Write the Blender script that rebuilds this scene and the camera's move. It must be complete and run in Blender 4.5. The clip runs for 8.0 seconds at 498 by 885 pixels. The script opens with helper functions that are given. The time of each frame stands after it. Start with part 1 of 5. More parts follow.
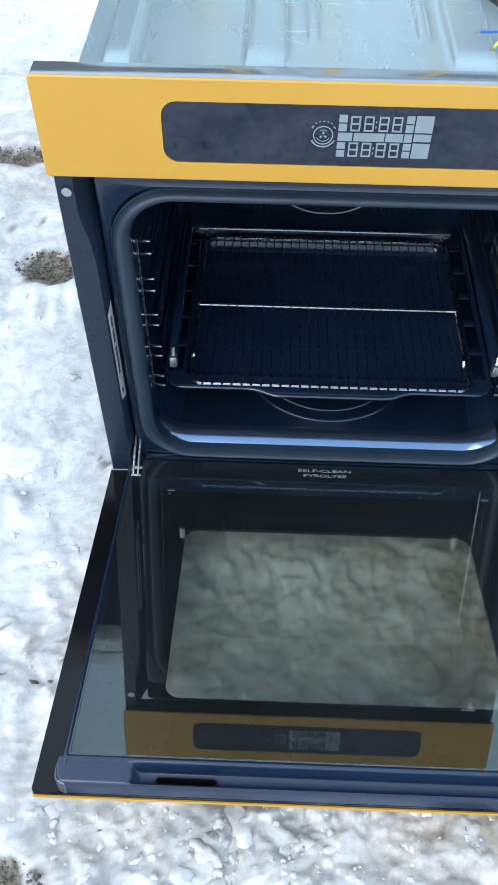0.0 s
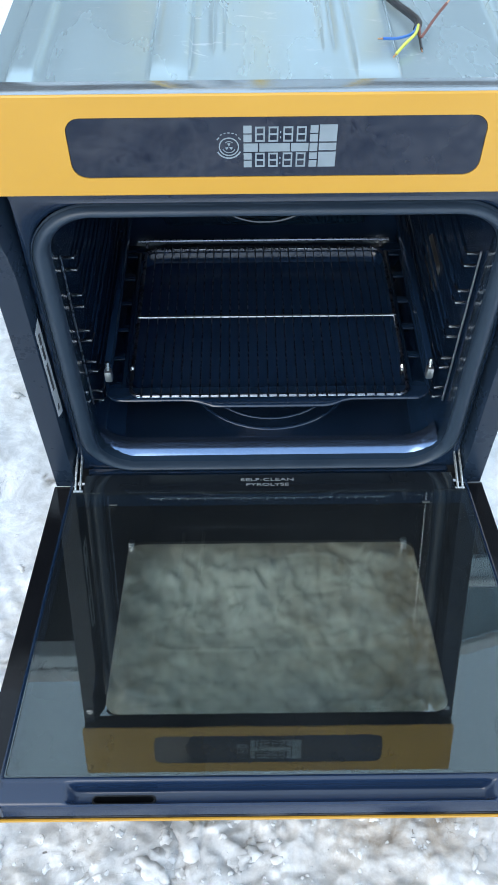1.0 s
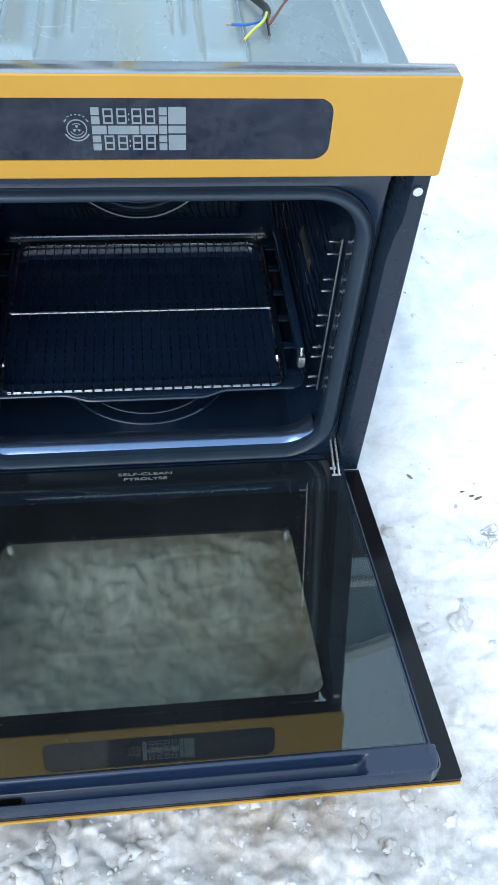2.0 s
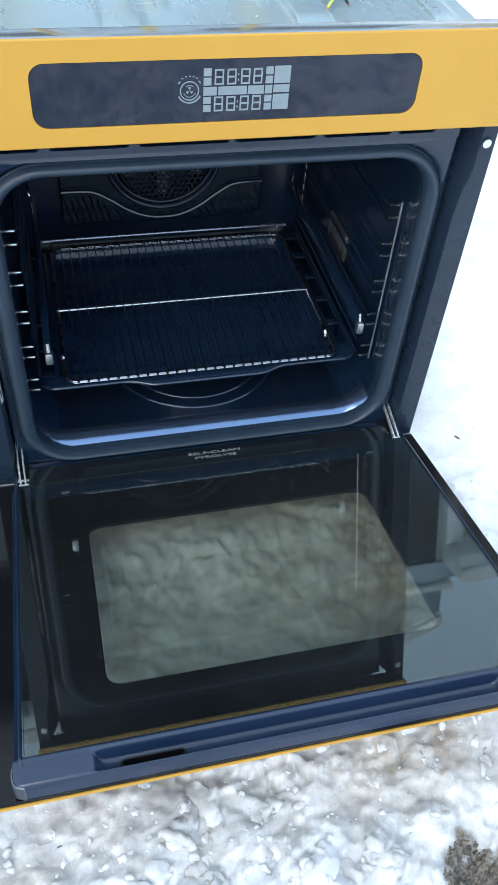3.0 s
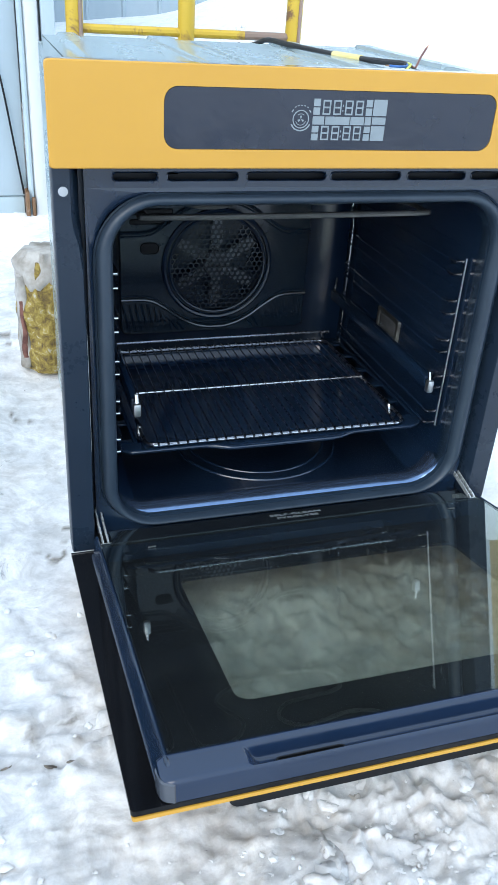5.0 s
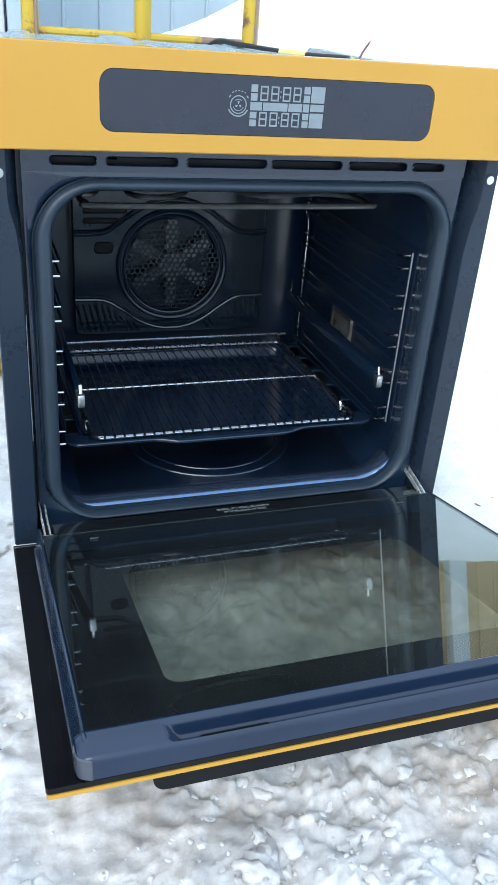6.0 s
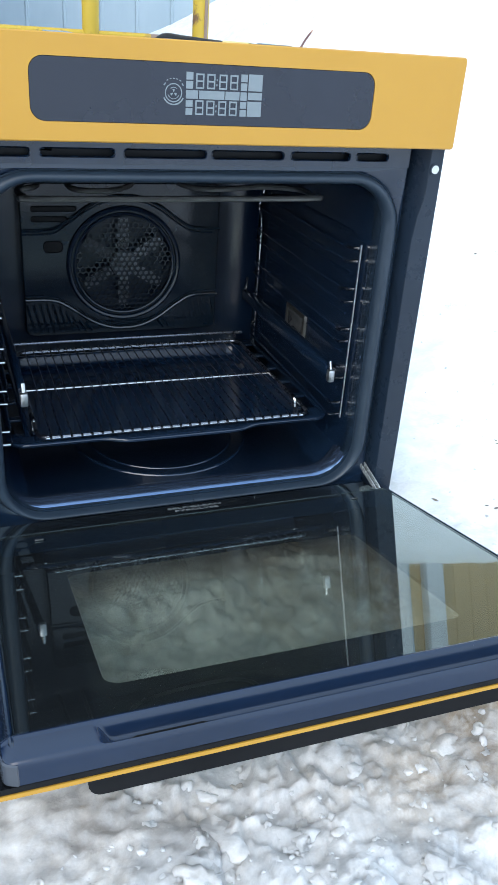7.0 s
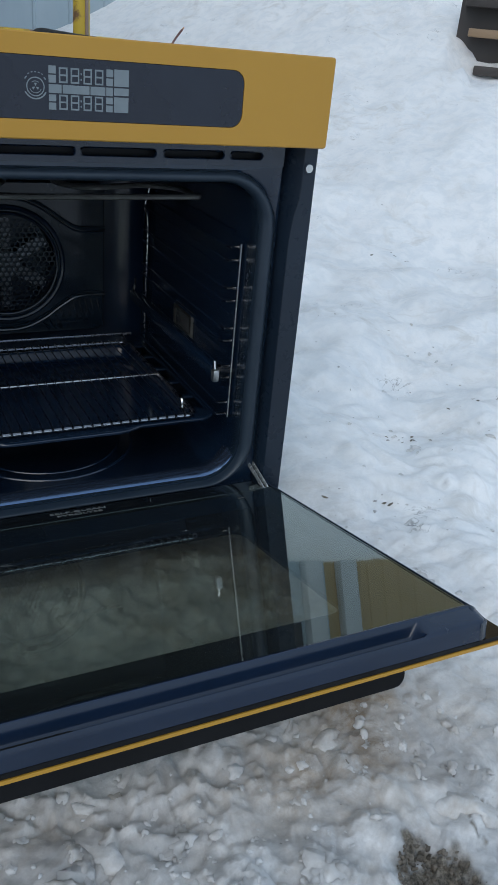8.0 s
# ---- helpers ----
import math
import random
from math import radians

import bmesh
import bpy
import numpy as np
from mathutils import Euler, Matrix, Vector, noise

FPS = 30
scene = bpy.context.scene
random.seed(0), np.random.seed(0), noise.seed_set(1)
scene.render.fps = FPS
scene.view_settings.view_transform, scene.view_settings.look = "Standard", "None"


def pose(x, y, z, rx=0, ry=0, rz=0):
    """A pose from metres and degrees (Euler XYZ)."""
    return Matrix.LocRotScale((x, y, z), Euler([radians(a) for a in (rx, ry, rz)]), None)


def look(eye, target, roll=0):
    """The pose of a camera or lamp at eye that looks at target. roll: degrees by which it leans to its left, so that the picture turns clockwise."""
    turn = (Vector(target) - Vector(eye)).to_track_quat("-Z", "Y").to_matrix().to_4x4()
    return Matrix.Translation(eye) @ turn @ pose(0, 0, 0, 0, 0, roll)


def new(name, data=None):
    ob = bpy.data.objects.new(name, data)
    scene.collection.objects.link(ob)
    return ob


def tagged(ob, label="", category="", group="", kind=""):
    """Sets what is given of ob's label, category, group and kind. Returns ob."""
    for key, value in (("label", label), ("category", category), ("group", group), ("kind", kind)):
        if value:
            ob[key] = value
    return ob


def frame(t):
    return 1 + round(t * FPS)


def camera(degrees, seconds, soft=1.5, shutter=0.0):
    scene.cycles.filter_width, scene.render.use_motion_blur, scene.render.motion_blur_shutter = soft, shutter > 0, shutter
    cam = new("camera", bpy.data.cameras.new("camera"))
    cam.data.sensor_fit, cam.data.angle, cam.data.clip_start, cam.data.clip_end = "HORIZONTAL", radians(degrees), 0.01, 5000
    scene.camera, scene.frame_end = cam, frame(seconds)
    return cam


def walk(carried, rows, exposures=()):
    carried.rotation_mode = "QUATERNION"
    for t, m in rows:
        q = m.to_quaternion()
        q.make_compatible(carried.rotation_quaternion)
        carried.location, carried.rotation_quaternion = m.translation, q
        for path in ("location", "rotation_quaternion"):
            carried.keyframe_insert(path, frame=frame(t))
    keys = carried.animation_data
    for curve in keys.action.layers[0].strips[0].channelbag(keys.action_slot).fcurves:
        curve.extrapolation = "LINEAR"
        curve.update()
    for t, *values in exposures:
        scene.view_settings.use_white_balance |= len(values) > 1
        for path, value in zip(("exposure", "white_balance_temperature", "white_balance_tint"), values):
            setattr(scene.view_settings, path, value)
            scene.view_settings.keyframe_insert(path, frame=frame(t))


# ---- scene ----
cam = camera(33.6, 8.0)
PATH = [
    (0, (-0.086, -0.670, 0.947), (-0.121, 0.575, -0.618), 0.6),
    (0.5, (-0.087, -0.667, 0.949), (-0.136, 0.584, -0.611), -0.3),
    (0.7, (-0.066, -0.668, 0.947), (-0.107, 0.588, -0.609), -0.4),
    (1, (-0.028, -0.666, 0.949), (-0.025, 0.594, -0.605), -0.5),
    (1.5, (0.013, -0.668, 0.944), (0.140, 0.596, -0.601), 2.4),
    (1.7, (0.027, -0.672, 0.937), (0.194, 0.594, -0.602), 3.4),
    (2.8, (-0.117, -0.733, 0.917), (0.208, 0.552, -0.580), 7.6),
    (3, (-0.180, -0.744, 0.878), (0.220, 0.572, -0.574), 5.3),
    (3.2, (-0.236, -0.746, 0.794), (0.260, 0.664, -0.536), 2.8),
    (3.5, (-0.256, -0.762, 0.721), (0.284, 0.760, -0.459), 0.8),
    (4, (-0.312, -0.804, 0.686), (0.247, 0.806, -0.361), 2.9),
    (4.2, (-0.333, -0.820, 0.681), (0.218, 0.808, -0.341), 3.1),
    (5.3, (-0.359, -0.856, 0.666), (0.208, 0.798, -0.306), 4.3),
    (5.5, (-0.343, -0.866, 0.652), (0.240, 0.795, -0.299), 4.3),
    (6, (-0.316, -0.875, 0.635), (0.284, 0.790, -0.297), 4.6),
    (6.5, (-0.295, -0.874, 0.620), (0.324, 0.789, -0.303), 4.6),
    (7, (-0.276, -0.878, 0.616), (0.373, 0.780, -0.295), 4.2),
    (7.3, (-0.264, -0.881, 0.613), (0.425, 0.765, -0.289), 4.3),
    (7.5, (-0.250, -0.883, 0.611), (0.500, 0.739, -0.287), 4.8),
    (8, (-0.233, -0.888, 0.612), (0.600, 0.698, -0.277), 5.6),
]
EXPOSURES = [(0.0, 0.0), (1.0, 0.05), (1.5, -0.02), (1.7, -0.20), (2.8, 0.0), (3.2, 0.0), (3.6, 0.12), (4.2, 0.12), (5.3, 0.03), (6.8, 0.0), (7.0, -0.1), (7.3, -0.40), (7.5, -0.60), (7.75, -0.98), (8.0, -1.4)]
walk(cam, [(t, look(eye, target, roll)) for t, eye, target, roll in PATH], EXPOSURES)

# ---- world and light ----
world = bpy.data.worlds.new("world")
scene.world = world
world.use_nodes = True
wn = world.node_tree
sky = wn.nodes.new("ShaderNodeTexSky")
sky.sky_type = "NISHITA"
sky.sun_disc = False
sky.sun_elevation = radians(38)
sky.sun_rotation = radians(215)
sky.air_density, sky.dust_density, sky.ozone_density = 1.0, 2.0, 1.5
wn.nodes["Background"].inputs["Strength"].default_value = 0.05
wn.links.new(sky.outputs["Color"], wn.nodes["Background"].inputs["Color"])
# high thin overcast over the blue
veil = wn.nodes.new("ShaderNodeBackground")
veil.inputs["Color"].default_value = (0.625, 0.800, 1.000, 1)
veil.inputs["Strength"].default_value = 1.84
both_skies = wn.nodes.new("ShaderNodeAddShader")
wn.links.new(wn.nodes["Background"].outputs["Background"], both_skies.inputs[0])
wn.links.new(veil.outputs["Background"], both_skies.inputs[1])
wn.links.new(both_skies.outputs["Shader"], wn.nodes["World Output"].inputs["Surface"])

sun_data = bpy.data.lights.new("sun", "SUN")
sun_data.energy, sun_data.angle, sun_data.color = 1.9, radians(45), (1.0, 0.96, 0.90)
sun = new("sun", sun_data)
sun.matrix_basis = look((-2.3, -3.3, 3.2), (0, 0, 0))


# ---- materials ----
def shader(name, color, rough=0.5, metal=0.0, spec=0.5, coat=0.0):
    m = bpy.data.materials.new(name)
    m.use_nodes = True
    b = m.node_tree.nodes["Principled BSDF"]
    b.inputs["Base Color"].default_value = (*color, 1)
    b.inputs["Roughness"].default_value = rough
    b.inputs["Metallic"].default_value = metal
    b.inputs["Specular IOR Level"].default_value = spec
    b.inputs["Coat Weight"].default_value = coat
    return m, m.node_tree, b


def coords(nt, scale=1.0):
    tc = nt.nodes.new("ShaderNodeTexCoord")
    mp = nt.nodes.new("ShaderNodeMapping")
    mp.inputs["Scale"].default_value = (scale, scale, scale) if isinstance(scale, (int, float)) else scale
    nt.links.new(tc.outputs["Object"], mp.inputs["Vector"])
    return mp.outputs["Vector"]


def noise_tex(nt, scale, detail=4.0, rough=0.55, vec=None, distort=0.0):
    n = nt.nodes.new("ShaderNodeTexNoise")
    n.inputs["Scale"].default_value = scale
    n.inputs["Detail"].default_value = detail
    n.inputs["Roughness"].default_value = rough
    n.inputs["Distortion"].default_value = distort
    nt.links.new(vec if vec is not None else coords(nt), n.inputs["Vector"])
    return n.outputs["Fac"]


def ramp(nt, fac, stops):
    r = nt.nodes.new("ShaderNodeValToRGB")
    e = r.color_ramp.elements
    while len(e) < len(stops):
        e.new(0.5)
    for k, (p, c) in zip(e, stops):
        k.position = p
        k.color = (*c, 1) if len(c) == 3 else c
    nt.links.new(fac, r.inputs["Fac"])
    return r.outputs["Color"]


def grey(v):
    return (v, v, v)


def mix(nt, fac, a, b, mode="MIX"):
    n = nt.nodes.new("ShaderNodeMix")
    n.data_type, n.blend_type = "RGBA", mode
    for sock, v in ((n.inputs[0], fac), (n.inputs[6], a), (n.inputs[7], b)):
        if isinstance(v, (int, float)):
            sock.default_value = v
        elif isinstance(v, tuple):
            sock.default_value = (*v, 1)
        else:
            nt.links.new(v, sock)
    return n.outputs[2]


def bump(nt, b, height, strength, dist, below=None):
    n = nt.nodes.new("ShaderNodeBump")
    n.inputs["Strength"].default_value = strength
    n.inputs["Distance"].default_value = dist
    nt.links.new(height, n.inputs["Height"])
    if below is not None:
        nt.links.new(below, n.inputs["Normal"])
    nt.links.new(n.outputs["Normal"], b.inputs["Normal"])
    return n.outputs["Normal"]


def vary(name, a, b, scale, rough=(0.3, 0.45), metal=0.0, spec=0.5, fine=0.0, fine_scale=400.0, coat=0.0):
    """A surface that drifts between two colours and two gloss values, with fine relief."""
    m, nt, p = shader(name, a, rough[0], metal, spec, coat)
    f = noise_tex(nt, scale, 5.0)
    nt.links.new(ramp(nt, f, [(0.35, a), (0.65, b)]), p.inputs["Base Color"])
    g = noise_tex(nt, scale * 3.1, 6.0, 0.7)
    nt.links.new(ramp(nt, g, [(0.35, grey(rough[0])), (0.7, grey(rough[1]))]), p.inputs["Roughness"])
    if fine:
        bump(nt, p, noise_tex(nt, fine_scale, 3.0), fine, 0.001)
    return m


YELLOW = vary("yellow_enamel", (0.474, 0.251, 0.030), (0.498, 0.267, 0.034), 6.0, (0.34, 0.42), 0.0, 0.5, 0.04, 900.0)
ENAMEL = vary("navy_black_enamel", (0.0055, 0.0145, 0.033), (0.008, 0.019, 0.041), 9.0, (0.13, 0.26), 0.0, 0.5, 0.05, 260.0)
CAVITY = vary("cavity_enamel", (0.0055, 0.0145, 0.032), (0.0072, 0.0175, 0.039), 14.0, (0.17, 0.27), 0.0, 0.5, 0.05, 320.0)
TRAY = vary("tray_enamel", (0.006, 0.017, 0.042), (0.008, 0.021, 0.050), 14.0, (0.07, 0.13), 0.0, 0.5, 0.03, 320.0)
FLANGE = vary("painted_flange", (0.0088, 0.0168, 0.0304), (0.0112, 0.0208, 0.036), 7.0, (0.24, 0.38), 0.0, 0.5, 0.06, 300.0)
RUBBER = vary("grey_woven_gasket", (0.0192, 0.032, 0.0496), (0.024, 0.0384, 0.0576), 20.0, (0.30, 0.42), 0.0, 0.4, 0.3, 700.0)
BACK_ENAMEL = vary("back_plate_enamel", (0.0035, 0.0105, 0.020), (0.0048, 0.013, 0.025), 14.0, (0.08, 0.15), 0.0, 0.5, 0.03, 320.0)
BEAD = vary("polished_enamel_bead", (0.010, 0.020, 0.032), (0.014, 0.026, 0.040), 14.0, (0.10, 0.18), 0.0, 0.8)
BLACK_GLASS = vary("black_glass", (0.006, 0.010, 0.022), (0.009, 0.014, 0.028), 10.0, (0.02, 0.05), 0.0, 0.5)
BLACK_GLASS.node_tree.nodes["Principled BSDF"].inputs["IOR"].default_value = 1.52
TRIM_BLUE = vary("blue_black_trim", (0.0065, 0.0165, 0.040), (0.0085, 0.020, 0.048), 9.0, (0.18, 0.28), 0.0, 0.5, 0.05, 260.0)
OUTER_GLASS = vary("black_painted_glass", (0.0048, 0.0052, 0.0064), (0.0072, 0.0076, 0.0088), 10.0, (0.05, 0.12), 0.0, 0.5)
OUTER_GLASS.node_tree.nodes["Principled BSDF"].inputs["IOR"].default_value = 1.32
MATT_BLACK = vary("black_plastic", (0.008, 0.0085, 0.010), (0.011, 0.012, 0.014), 12.0, (0.4, 0.55), 0.0, 0.16, 0.1, 500.0)
LIP = vary("grey_metal_lip", (0.32, 0.36, 0.384), (0.368, 0.408, 0.432), 12.0, (0.10, 0.20), 0.75, 0.5)
CHROME = vary("bright_wire", (0.50, 0.51, 0.52), (0.60, 0.60, 0.60), 40.0, (0.12, 0.25), 1.0)
# chrome wire, its colour darkened for the black cavity it mirrors
DIM_CHROME = vary("dark_wire", (0.17, 0.19, 0.23), (0.21, 0.23, 0.27), 40.0, (0.22, 0.36), 1.0)
HINGE_STEEL = vary("zinc_plated_steel", (0.50, 0.54, 0.54), (0.62, 0.65, 0.65), 90.0, (0.18, 0.34), 0.65)
GRILLE = vary("grille_enamel", (0.006, 0.012, 0.020), (0.009, 0.016, 0.026), 30.0, (0.14, 0.24))
FAN = vary("fan_steel", (0.12, 0.132, 0.15), (0.204, 0.216, 0.234), 60.0, (0.3, 0.45), 0.9)
STEEL = vary("brushed_steel", (0.42, 0.43, 0.44), (0.52, 0.53, 0.54), 30.0, (0.28, 0.4), 1.0)
HEATER = vary("oxidised_heater", (0.13, 0.13, 0.125), (0.18, 0.18, 0.17), 40.0, (0.3, 0.45), 0.8)
LCD = vary("printed_grey", (0.176, 0.216, 0.24), (0.2, 0.24, 0.264), 60.0, (0.3, 0.4))
PRINT = vary("printed_white", (0.20, 0.215, 0.225), (0.24, 0.255, 0.265), 60.0, (0.3, 0.4))
STICKER = vary("silver_label", (0.576, 0.592, 0.6), (0.64, 0.648, 0.656), 50.0, (0.3, 0.5), 0.3)
INK = vary("dark_ink", (0.03, 0.03, 0.035), (0.05, 0.05, 0.055), 60.0, (0.4, 0.5))
CABLE = vary("black_cable", (0.014, 0.015, 0.017), (0.022, 0.023, 0.026), 60.0, (0.4, 0.55))
WIRE_BLUE = vary("blue_insulation", (0.03, 0.12, 0.38), (0.04, 0.15, 0.42), 80.0, (0.35, 0.5))
WIRE_GREEN = vary("yellow_green_insulation", (0.62, 0.66, 0.10), (0.55, 0.60, 0.08), 80.0, (0.35, 0.5))
WIRE_BROWN = vary("brown_insulation", (0.12, 0.045, 0.035), (0.16, 0.06, 0.045), 80.0, (0.35, 0.5))
TAPE = vary("yellow_tape", (0.70, 0.58, 0.24), (0.76, 0.64, 0.30), 40.0, (0.3, 0.45))
COPPER = vary("copper", (0.55, 0.28, 0.15), (0.62, 0.34, 0.2), 80.0, (0.3, 0.4), 1.0)
CERAMIC = vary("lamp_glass", (0.06, 0.065, 0.068), (0.09, 0.095, 0.10), 50.0, (0.06, 0.14))


def galvanised():
    m, nt, p = shader("galvanised_sheet", (0.5, 0.55, 0.57), 0.3, 0.55)
    vec = coords(nt, (1.0, 0.35, 1.0))
    f = noise_tex(nt, 5.0, 4.0, 0.5, vec)
    base = ramp(nt, f, [(0.3, (0.365, 0.465, 0.495)), (0.7, (0.42, 0.515, 0.545))])
    # pale scuffs and frost flecks, thicker towards one corner
    where = ramp(nt, noise_tex(nt, 6.0, 3.0, 0.5), [(0.50, grey(0.0)), (0.66, grey(1.0))])
    flecks = ramp(nt, noise_tex(nt, 46.0, 5.0, 0.75, coords(nt, (0.5, 1.0, 1.0)), 1.4), [(0.60, grey(0.0)), (0.66, grey(0.8))])
    base = mix(nt, mix(nt, 1.0, where, flecks, "MULTIPLY"), base, (0.70, 0.74, 0.75))
    nt.links.new(base, p.inputs["Base Color"])
    g = noise_tex(nt, 16.0, 5.0, 0.6, vec, 0.3)
    nt.links.new(ramp(nt, g, [(0.35, grey(0.22)), (0.7, grey(0.32))]), p.inputs["Roughness"])
    bump(nt, p, noise_tex(nt, 5.0, 2.0, 0.4, vec), 0.07, 0.012)
    return m


for glossy, ior in ((ENAMEL, 1.62), (TRIM_BLUE, 1.55), (FLANGE, 1.43), (CAVITY, 1.5), (TRAY, 1.5)):
    glossy.node_tree.nodes["Principled BSDF"].inputs["IOR"].default_value = ior
THROAT = vary("smooth_navy_enamel", (0.016, 0.030, 0.050), (0.020, 0.036, 0.058), 9.0, (0.16, 0.28), 0.0, 0.5, 0.03, 260.0)
# metallic blue puts the sky's highlight into the sill's colour
SILL = vary("sill_sky_highlight", (0.13, 0.20, 0.33), (0.16, 0.23, 0.37), 5.0, (0.16, 0.22), 0.9)
GALV = galvanised()
GUARD = vary("smoky_plastic", (0.05, 0.06, 0.075), (0.07, 0.08, 0.10), 20.0, (0.10, 0.2))


def pane_glass(name, tint, sheets, backed=None):
    """Oven glass: see-through, or black behind, with the mirror sheen of several sheets."""
    m = bpy.data.materials.new(name)
    m.use_nodes = True
    nt = m.node_tree
    nt.nodes.clear()
    out = nt.nodes.new("ShaderNodeOutputMaterial")
    below = nt.nodes.new("ShaderNodeBsdfDiffuse" if backed else "ShaderNodeBsdfTransparent")
    below.inputs["Color"].default_value = (*(backed or tint), 1)
    gloss = nt.nodes.new("ShaderNodeBsdfGlossy")
    gloss.inputs["Color"].default_value = (0.86, 1.0, 0.99, 1)
    smear = ramp(nt, noise_tex(nt, 9.0, 5.0, 0.65, None, 0.6), [(0.45, grey(0.008)), (0.75, grey(0.045))])
    nt.links.new(smear, gloss.inputs["Roughness"])
    fres = nt.nodes.new("ShaderNodeFresnel")
    fres.inputs["IOR"].default_value = 1.5
    last = fres.outputs["Fac"]
    # what one sheet lets through, to the power of the sheets
    for op, first, second in (("SUBTRACT", 1.0, None), ("POWER", None, sheets), ("SUBTRACT", 1.0, None)):
        n = nt.nodes.new("ShaderNodeMath")
        n.operation = op
        if first is None:
            nt.links.new(last, n.inputs[0])
            n.inputs[1].default_value = second
        else:
            n.inputs[0].default_value = first
            nt.links.new(last, n.inputs[1])
        last = n.outputs[0]
    both = nt.nodes.new("ShaderNodeMixShader")
    nt.links.new(last, both.inputs["Fac"])
    nt.links.new(below.outputs["BSDF"], both.inputs[1])
    nt.links.new(gloss.outputs["BSDF"], both.inputs[2])
    dust = nt.nodes.new("ShaderNodeBsdfDiffuse")
    dust.inputs["Color"].default_value = (0.62, 0.72, 0.78, 1)
    film = nt.nodes.new("ShaderNodeMixShader")
    nt.links.new(ramp(nt, noise_tex(nt, 5.0, 6.0, 0.65, None, 0.4), [(0.35, grey(0.005)), (0.70, grey(0.013))]), film.inputs["Fac"])
    nt.links.new(both.outputs["Shader"], film.inputs[1])
    nt.links.new(dust.outputs["BSDF"], film.inputs[2])
    nt.links.new(film.outputs["Shader"], out.inputs["Surface"])
    return m


WINDOW = pane_glass("tinted_window", (0.57, 0.61, 0.565), 0.5)
CLEAR_PANE = pane_glass("clear_pane", (0.62, 0.665, 0.63), 2.3)
DOOR_GLASS = pane_glass("masked_black_glass", (0, 0, 0), 2.3, (0.005, 0.007, 0.010))


def snow_material():
    m, nt, p = shader("packed_snow", (0.85, 0.87, 0.9), 0.6, 0.0, 0.25)
    vec = coords(nt)
    big = noise_tex(nt, 2.2, 4.0, 0.6, vec)
    mid = noise_tex(nt, 17.0, 7.0, 0.68, vec, 0.5)
    fine = noise_tex(nt, 120.0, 6.0, 0.7, vec)
    white = mix(nt, ramp(nt, mid, [(0.40, grey(0.0)), (0.56, grey(1.0))]), (0.83, 0.85, 0.87), (0.925, 0.93, 0.935))
    white = mix(nt, ramp(nt, fine, [(0.36, grey(0.0)), (0.50, grey(1.0))]), mix(nt, 0.10, white, (0.55, 0.57, 0.59)), white)
    slush = ramp(nt, noise_tex(nt, 11.0, 7.0, 0.7, vec, 0.9), [(0.52, grey(0.0)), (0.66, grey(1.0))])
    near = ramp(nt, big, [(0.42, grey(0.2)), (0.62, grey(0.8))])
    white = mix(nt, mix(nt, 1.0, slush, near, "MULTIPLY"), white, (0.70, 0.69, 0.67))
    # hair cracks with meltwater in them, and specks of soot
    line = ramp(nt, noise_tex(nt, 11.0, 6.0, 0.65, vec, 1.0), [(0.490, grey(0.0)), (0.498, grey(1.0)), (0.502, grey(1.0)), (0.510, grey(0.0))])
    where = ramp(nt, noise_tex(nt, 6.0, 3.0, 0.5, vec), [(0.62, grey(0.0)), (0.70, grey(0.8))])
    white = mix(nt, mix(nt, 1.0, line, where, "MULTIPLY"), white, (0.16, 0.16, 0.16))
    speck = ramp(nt, noise_tex(nt, 75.0, 2.0, 0.5, vec), [(0.765, grey(0.0)), (0.79, grey(0.9))])
    white = mix(nt, speck, white, (0.12, 0.11, 0.10))
    at = nt.nodes.new("ShaderNodeAttribute")
    at.attribute_name = "dirt"
    sep = nt.nodes.new("ShaderNodeSeparateColor")
    nt.links.new(at.outputs["Color"], sep.inputs["Color"])
    worn_white = nt.nodes.new("ShaderNodeMath")
    worn_white.operation = "MULTIPLY"
    nt.links.new(at.outputs["Alpha"], worn_white.inputs[0])
    worn_white.inputs[1].default_value = 0.9
    mottle = ramp(nt, noise_tex(nt, 20.0, 9.0, 0.72, vec, 0.6), [(0.36, (0.50, 0.49, 0.475)), (0.50, (0.72, 0.715, 0.71)), (0.62, (0.86, 0.86, 0.86))])
    white = mix(nt, worn_white.outputs[0], white, mix(nt, 1.0, white, mottle, "MULTIPLY"))
    grain = ramp(nt, noise_tex(nt, 24.0, 8.0, 0.75, vec, 0.4), [(0.36, grey(0.0)), (0.66, grey(1.0))])
    mud = mix(nt, fine, (0.33, 0.26, 0.185), (0.54, 0.47, 0.39))
    k = nt.nodes.new("ShaderNodeMath")
    k.operation = "MULTIPLY"
    nt.links.new(grain, k.inputs[0])
    nt.links.new(sep.outputs["Red"], k.inputs[1])
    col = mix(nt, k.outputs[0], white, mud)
    # icy slush in patches; blue also carries the shade painted under the door
    slush_shade = ramp(nt, noise_tex(nt, 15.0, 8.0, 0.70, vec, 0.8), [(0.40, grey(0.0)), (0.62, grey(1.0))])
    col = mix(nt, mix(nt, 1.0, slush_shade, sep.outputs["Blue"], "MULTIPLY"), col, (0.24, 0.25, 0.265))
    grit = mix(nt, ramp(nt, noise_tex(nt, 150.0, 5.0, 0.8, vec), [(0.40, grey(0.0)), (0.6, grey(1.0))]), (0.055, 0.05, 0.042), (0.24, 0.21, 0.17))
    col = mix(nt, sep.outputs["Green"], col, grit)
    nt.links.new(col, p.inputs["Base Color"])
    p.inputs["Subsurface Weight"].default_value = 0.7
